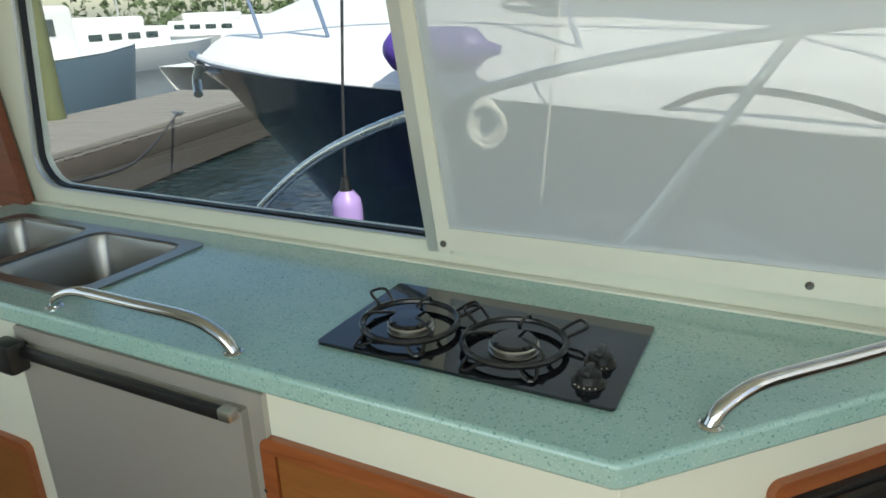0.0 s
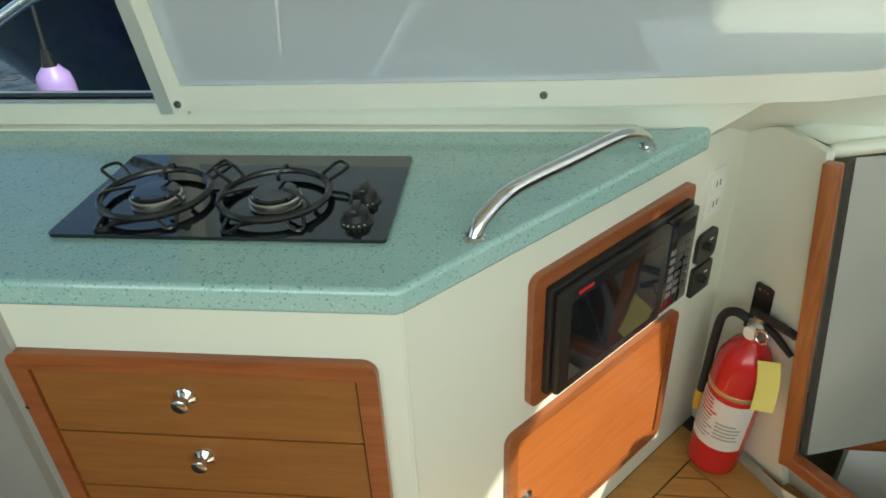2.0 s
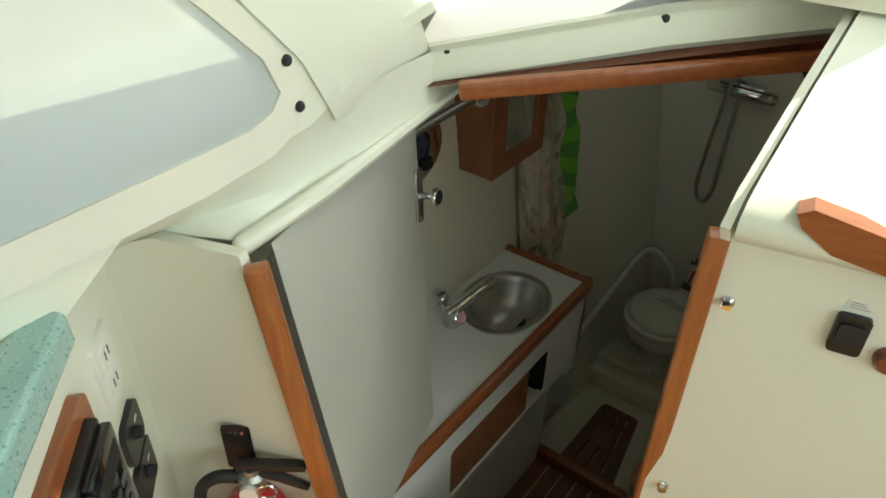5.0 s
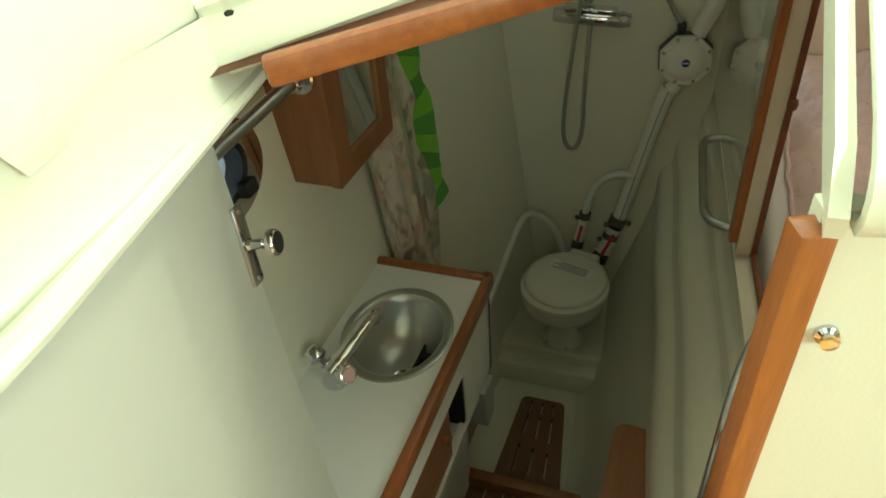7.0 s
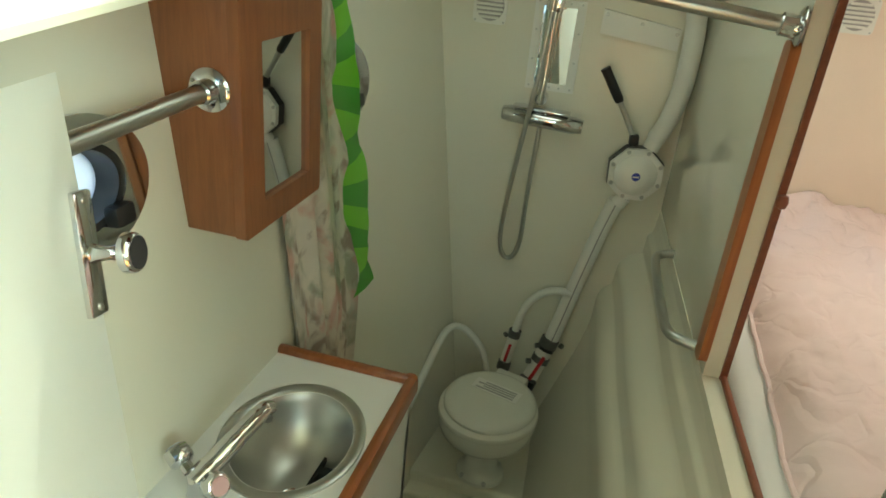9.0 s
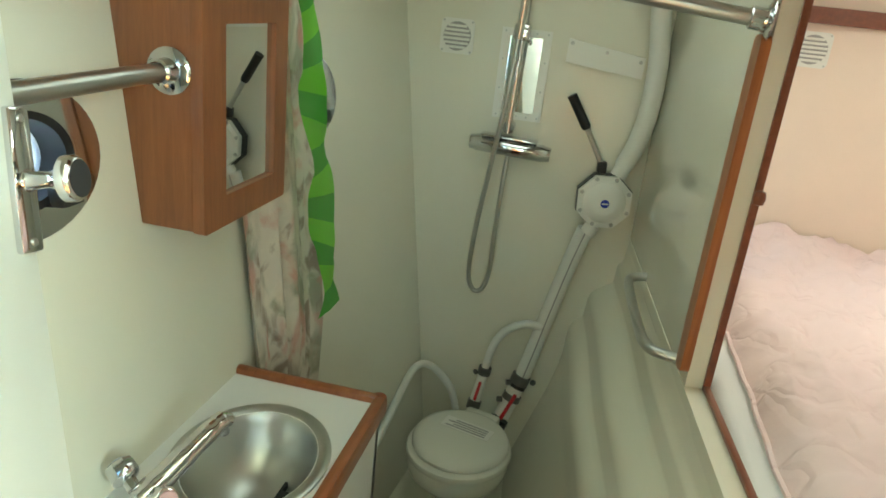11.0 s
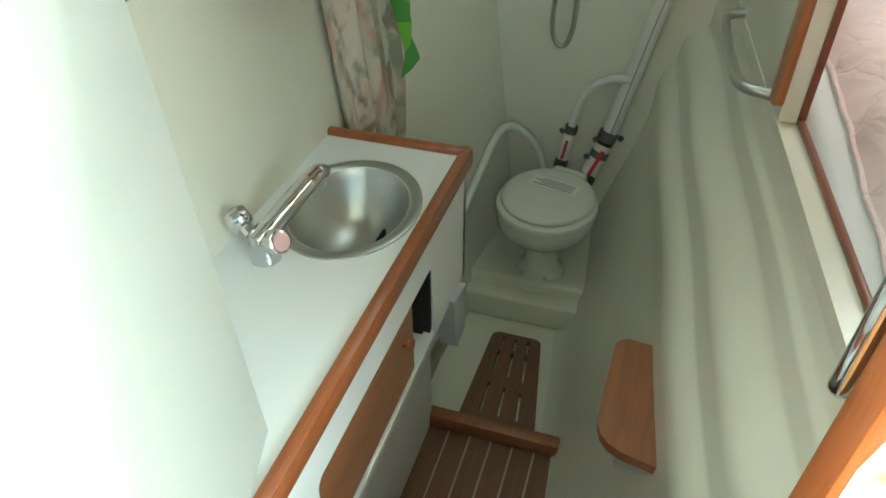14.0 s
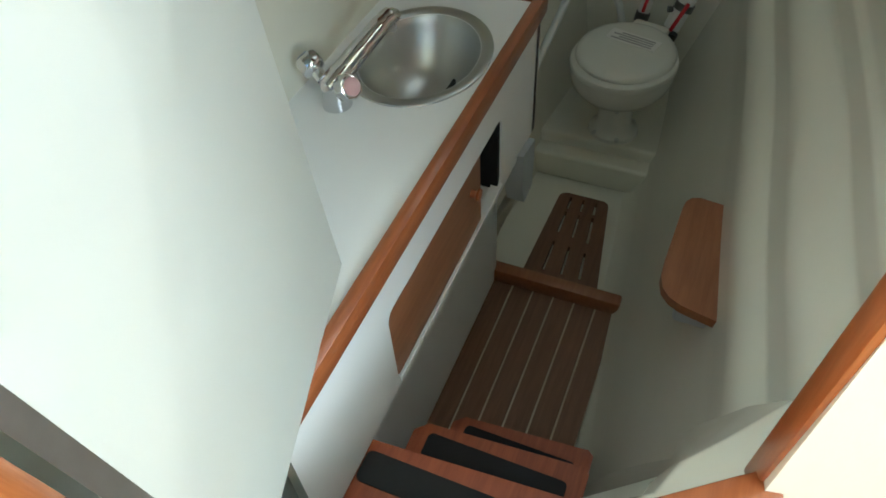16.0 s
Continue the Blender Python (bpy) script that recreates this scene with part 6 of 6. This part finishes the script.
def fender(x, y, z, a, mat, label, lay=False, ln=0.5, r=0.11):
    t = thing("fender", label, "fender", Matrix.Translation((x, y, z)) @ pose(0, 0, 0, 0, 90 if lay else 0, 0), "yacht fenders")
    part("body", lathe([(0, -ln / 2), (r * 0.5, -ln / 2), (r * 0.95, -ln / 2 + 0.06), (r, -ln / 2 + 0.10), (r, ln / 2 - 0.10), (r * 0.9, ln / 2 - 0.05), (r * 0.45, ln / 2), (0, ln / 2)], 20), mat, t)
    part("eye", lathe([(r * 0.45, ln / 2 - 0.005), (r * 0.3, ln / 2 + 0.05), (r * 0.22, ln / 2 + 0.09), (0, ln / 2 + 0.09)], 14), BLACK if not lay else mat, t)
    return t


fender(-1.73, 2.78, 1.185, 0, PURPLE, "purple fender lying on the deck edge", True, 0.62, 0.125)
fd = fender(-2.305, 2.62, 0.12, 0, LILAC, "lilac fender hanging beside the navy hull", False, 0.46, 0.095)
part("line", tube([(0, 0, 0.30), (0.03, 0, 0.8), (0.09, 0, 1.5)], 0.009, 6), ROPE, fd, "dark fender line")
ln = thing("white_line", "thin white line hanging against the hull", "rope")
part("cord", tube([(-0.98, 2.76, 1.6), (-1.02, 2.74, 1.0), (-1.07, 2.74, 0.38)], 0.007, 6), ROPEW, ln)
cl = thing("rope_coil", "coil of white rope on the rubbing strake", "rope")
for k in range(4):
    part("turn", tube([(-1.38 + (0.065 + 0.014 * k) * math.cos(a + k) + 0.012 * math.sin(5 * k), 2.72 - 0.012 * k, 0.80 + (0.11 + 0.012 * math.sin(3 * k)) * math.sin(a + k) - 0.02 * math.cos(4 * k)) for a in (2 * math.pi * i / 22 for i in range(22))], 0.016, 6, True), ROPEW, cl)

# floating dock with its boards
dk = thing("dock", "weathered grey plank floating dock", "dock", kind="structure")
D0, D1 = Vector((-8.2, 4.6, -0.50)), Vector((-9.9, 11.5, -0.50))
ax = (D1 - D0).normalized()
sdv = Vector((-ax.y, ax.x, 0))
part("edge_beam", beam(D0 - ax * 3, D1 + ax * 3, 0.16, 0.30, sdv, 0.02), DOCKD, dk, "wet dark edge timber")
part("float", beam(D0 - ax * 3 + Vector((0, 0, -0.35)), D1 + ax * 3 + Vector((0, 0, -0.35)), 2.5, 0.4, sdv, 0.0), DOCKD, dk)
one = None
for k in range(60):
    p = D0 - ax * 2.6 + ax * (0.165 * k)
    if one is None:
        one = part("plank", beam((0, 0, 0), sdv * 2.9, 0.155, 0.04, ax, 0.006), DOCK, dk, smooth=0)
        one.location = p + Vector((0, 0, 0.17))
    else:
        o = new("plank", one.data)
        o.parent, o.location = dk, p + Vector((0, 0, 0.17 + 0.004 * math.sin(k * 2.7)))
part("toe_rail", beam(D0 - ax * 3 + Vector((0, 0, 0.24)), D1 + ax * 3 + Vector((0, 0, 0.24)), 0.09, 0.09, sdv, 0.01), DOCK, dk)
cle = thing("dock_cleat", "grey galvanised dock cleat", "cleat", Matrix.Translation(D0 + ax * 3.3 + sdv * 0.35 + Vector((0, 0, 0.20))))
part("horns", tube([(-0.16, 0, 0.10), (-0.05, 0, 0.08), (0.05, 0, 0.08), (0.16, 0, 0.10)], [0.015, 0.03, 0.03, 0.015], 10), STEEL, cle)
part("base", box(-0.05, 0.05, -0.04, 0.04, 0, 0.07, 0.01), STEEL, cle)
ml = thing("mooring_line", "dark mooring line running to the dock cleat", "rope")
part("rope", tube(smooth_path([D0 + ax * 3.3 + sdv * 0.35 + Vector((0, 0, 0.28)), (-6.2, 4.2, -0.1), (-3.6, 1.2, 0.55)]), 0.016, 8), ROPE, ml)
pil = thing("piling", "tall mossy timber piling beside the dock", "piling", Matrix.Translation((-11.6, 7.0, 0)))
part("post", lathe([(0.20, -1.3), (0.20, -0.2), (0.19, 1.0), (0.18, 3.4), (0.0, 3.45)], 18), PILE, pil)


def far_boat(x, y, ln_, hull_mat, yaw, cabin=True):
    t = thing("moored_boat", "moored boat across the harbour basin", "boat", Matrix.Translation((x, y, -1.12)) @ pose(0, 0, 0, 0, 0, yaw), "boats across the basin")
    st = [(-0.5, 0.16), (-0.48, 0.17), (-0.1, 0.18), (0.2, 0.15), (0.4, 0.07), (0.5, 0.0)]
    rows = []
    for z, kx, ky in ((0.0, 0.92, 0.7), (0.5, 0.96, 0.88), (1.0, 1.0, 1.0)):
        rows.append([(px * ln_ * kx, py * ln_ * ky, z + 0.25 * max(0, px) * z) for px, py in st] + [(px * ln_ * kx, -py * ln_ * ky, z + 0.25 * max(0, px) * z) for px, py in st[::-1]])
    part("hull", loft(rows), hull_mat, t)
    part("deck", loft([[(px * ln_, py * ln_, 1.02 + 0.25 * max(0, px)) for px, py in st], [(px * ln_, -py * ln_, 1.02 + 0.25 * max(0, px)) for px, py in st]]), BOATW, t)
    if cabin:
        cbn = part("cabin", box(-0.28 * ln_, 0.16 * ln_, -0.11 * ln_, 0.11 * ln_, 1.0, 1.9, 0.12, 3), BOATW, t)
        for k in range(4):
            part("window", box((-0.24 + 0.09 * k) * ln_, (-0.18 + 0.09 * k) * ln_, -0.113 * ln_, 0.113 * ln_, 1.40, 1.68, 0.02), TINT, cbn)
        part("flybridge", box(-0.2 * ln_, 0.05 * ln_, -0.09 * ln_, 0.09 * ln_, 1.9, 2.35, 0.1, 2), BOATW, t)
    part("mast", tube([(0, 0, 1.5), (0, 0, 8.0)], 0.05, 8), ALU, t)
    return t


tall = far_boat(-17.6, 9.8, 10, TEALHULL, 100)
tall.matrix_world = tall.matrix_world @ Matrix.Diagonal((1, 1, 1.45, 1))
far_boat(-15.5, 19.0, 10, BOATW, 95)
far_boat(-10.0, 24.0, 9, BOATW, 80)
far_boat(-20.0, 27.0, 11, BOATW, 110)
far_boat(-5.0, 30.0, 10, NAVY, 95)
far_boat(-28.0, 22.0, 11, BOATW, 90)
far_boat(-13.5, 30.0, 8, NAVY, 20, False)
far_boat(-24.0, 36.0, 10, BOATW, 160)
far_boat(-16.0, 40.0, 9, TEALHULL, 30, False)
far_boat(-33.0, 34.0, 12, BOATW, 15)
far_boat(-8.5, 38.0, 10, BOATW, 170)
shore = bmesh.new()
rng = random.Random(11)
for k in range(2600):
    x, y = -75 + 95 * rng.random(), 52 + 16 * rng.random()
    z = -0.8 + 5.5 * rng.random() ** 1.4
    s_ = 0.22 + 0.5 * rng.random()
    c = Vector((x, y, z))
    for j in range(3):
        d = [Vector((rng.gauss(0, 1), rng.gauss(0, 1), rng.gauss(0, 1))).normalized() * s_ for _ in range(3)]
        shore.faces.new([shore.verts.new(c + v) for v in d])
ss = part("shore_bushes", shore, FARGREEN, None, smooth=0)
tagged(ss, "green bushes along the far shore", "bushes", kind="stuff")
setting("shore", box(-120, 60, 50, 160, -1.2, -0.6), FARGREEN, "low green shore beyond the basin", "ground", 0)

# ---------- teak sole of the saloon, board by board ----------
floor_ob = bpy.data.objects["floor"]


def clip(poly, n, c):
    """Keep the side of the line n.p >= c."""
    out = []
    for k in range(len(poly)):
        p, q = poly[k], poly[(k + 1) % len(poly)]
        dp, dq = n[0] * p[0] + n[1] * p[1] - c, n[0] * q[0] + n[1] * q[1] - c
        if dp >= 0:
            out.append(p)
        if dp * dq < 0:
            t = dp / (dp - dq)
            out.append((p[0] + (q[0] - p[0]) * t, p[1] + (q[1] - p[1]) * t))
    return out


ND, NB = (0.743, -0.669), (-0.795, -0.606)
CD = ND[0] * 0.20 + ND[1] * 0.093
CB = NB[0] * 0.862 + NB[1] * 0.401
GAP = 0.0022


def board(poly, turn=0.0):
    if len(poly) < 3:
        return
    o = part("plank", prism(poly, FZ - 0.012, FZ, 0.0), SOLE, floor_ob, smooth=0)
    return o


big = [(-1.5, -2.0), (2.6, -2.0), (2.6, 0.9), (-1.5, 0.9)]
board(clip(clip(clip(big, ND, CD + GAP), (-ND[0], -ND[1]), -(CD + 0.08 - GAP)), NB, CB + 0.07))
board(clip(clip(clip(big, NB, CB + GAP), (-NB[0], -NB[1]), -(CB + 0.155 - GAP)), ND, CD + 0.08 + GAP))
for k in range(44):
    y0 = 0.455 - 0.0555 * (k + 1)
    strip_ = [(-1.45, y0 + GAP), (2.5, y0 + GAP), (2.5, y0 + 0.0555 - GAP), (-1.45, y0 + 0.0555 - GAP)]
    board(clip(clip(strip_, ND, CD + 0.08 + GAP), NB, CB + 0.155 + GAP))
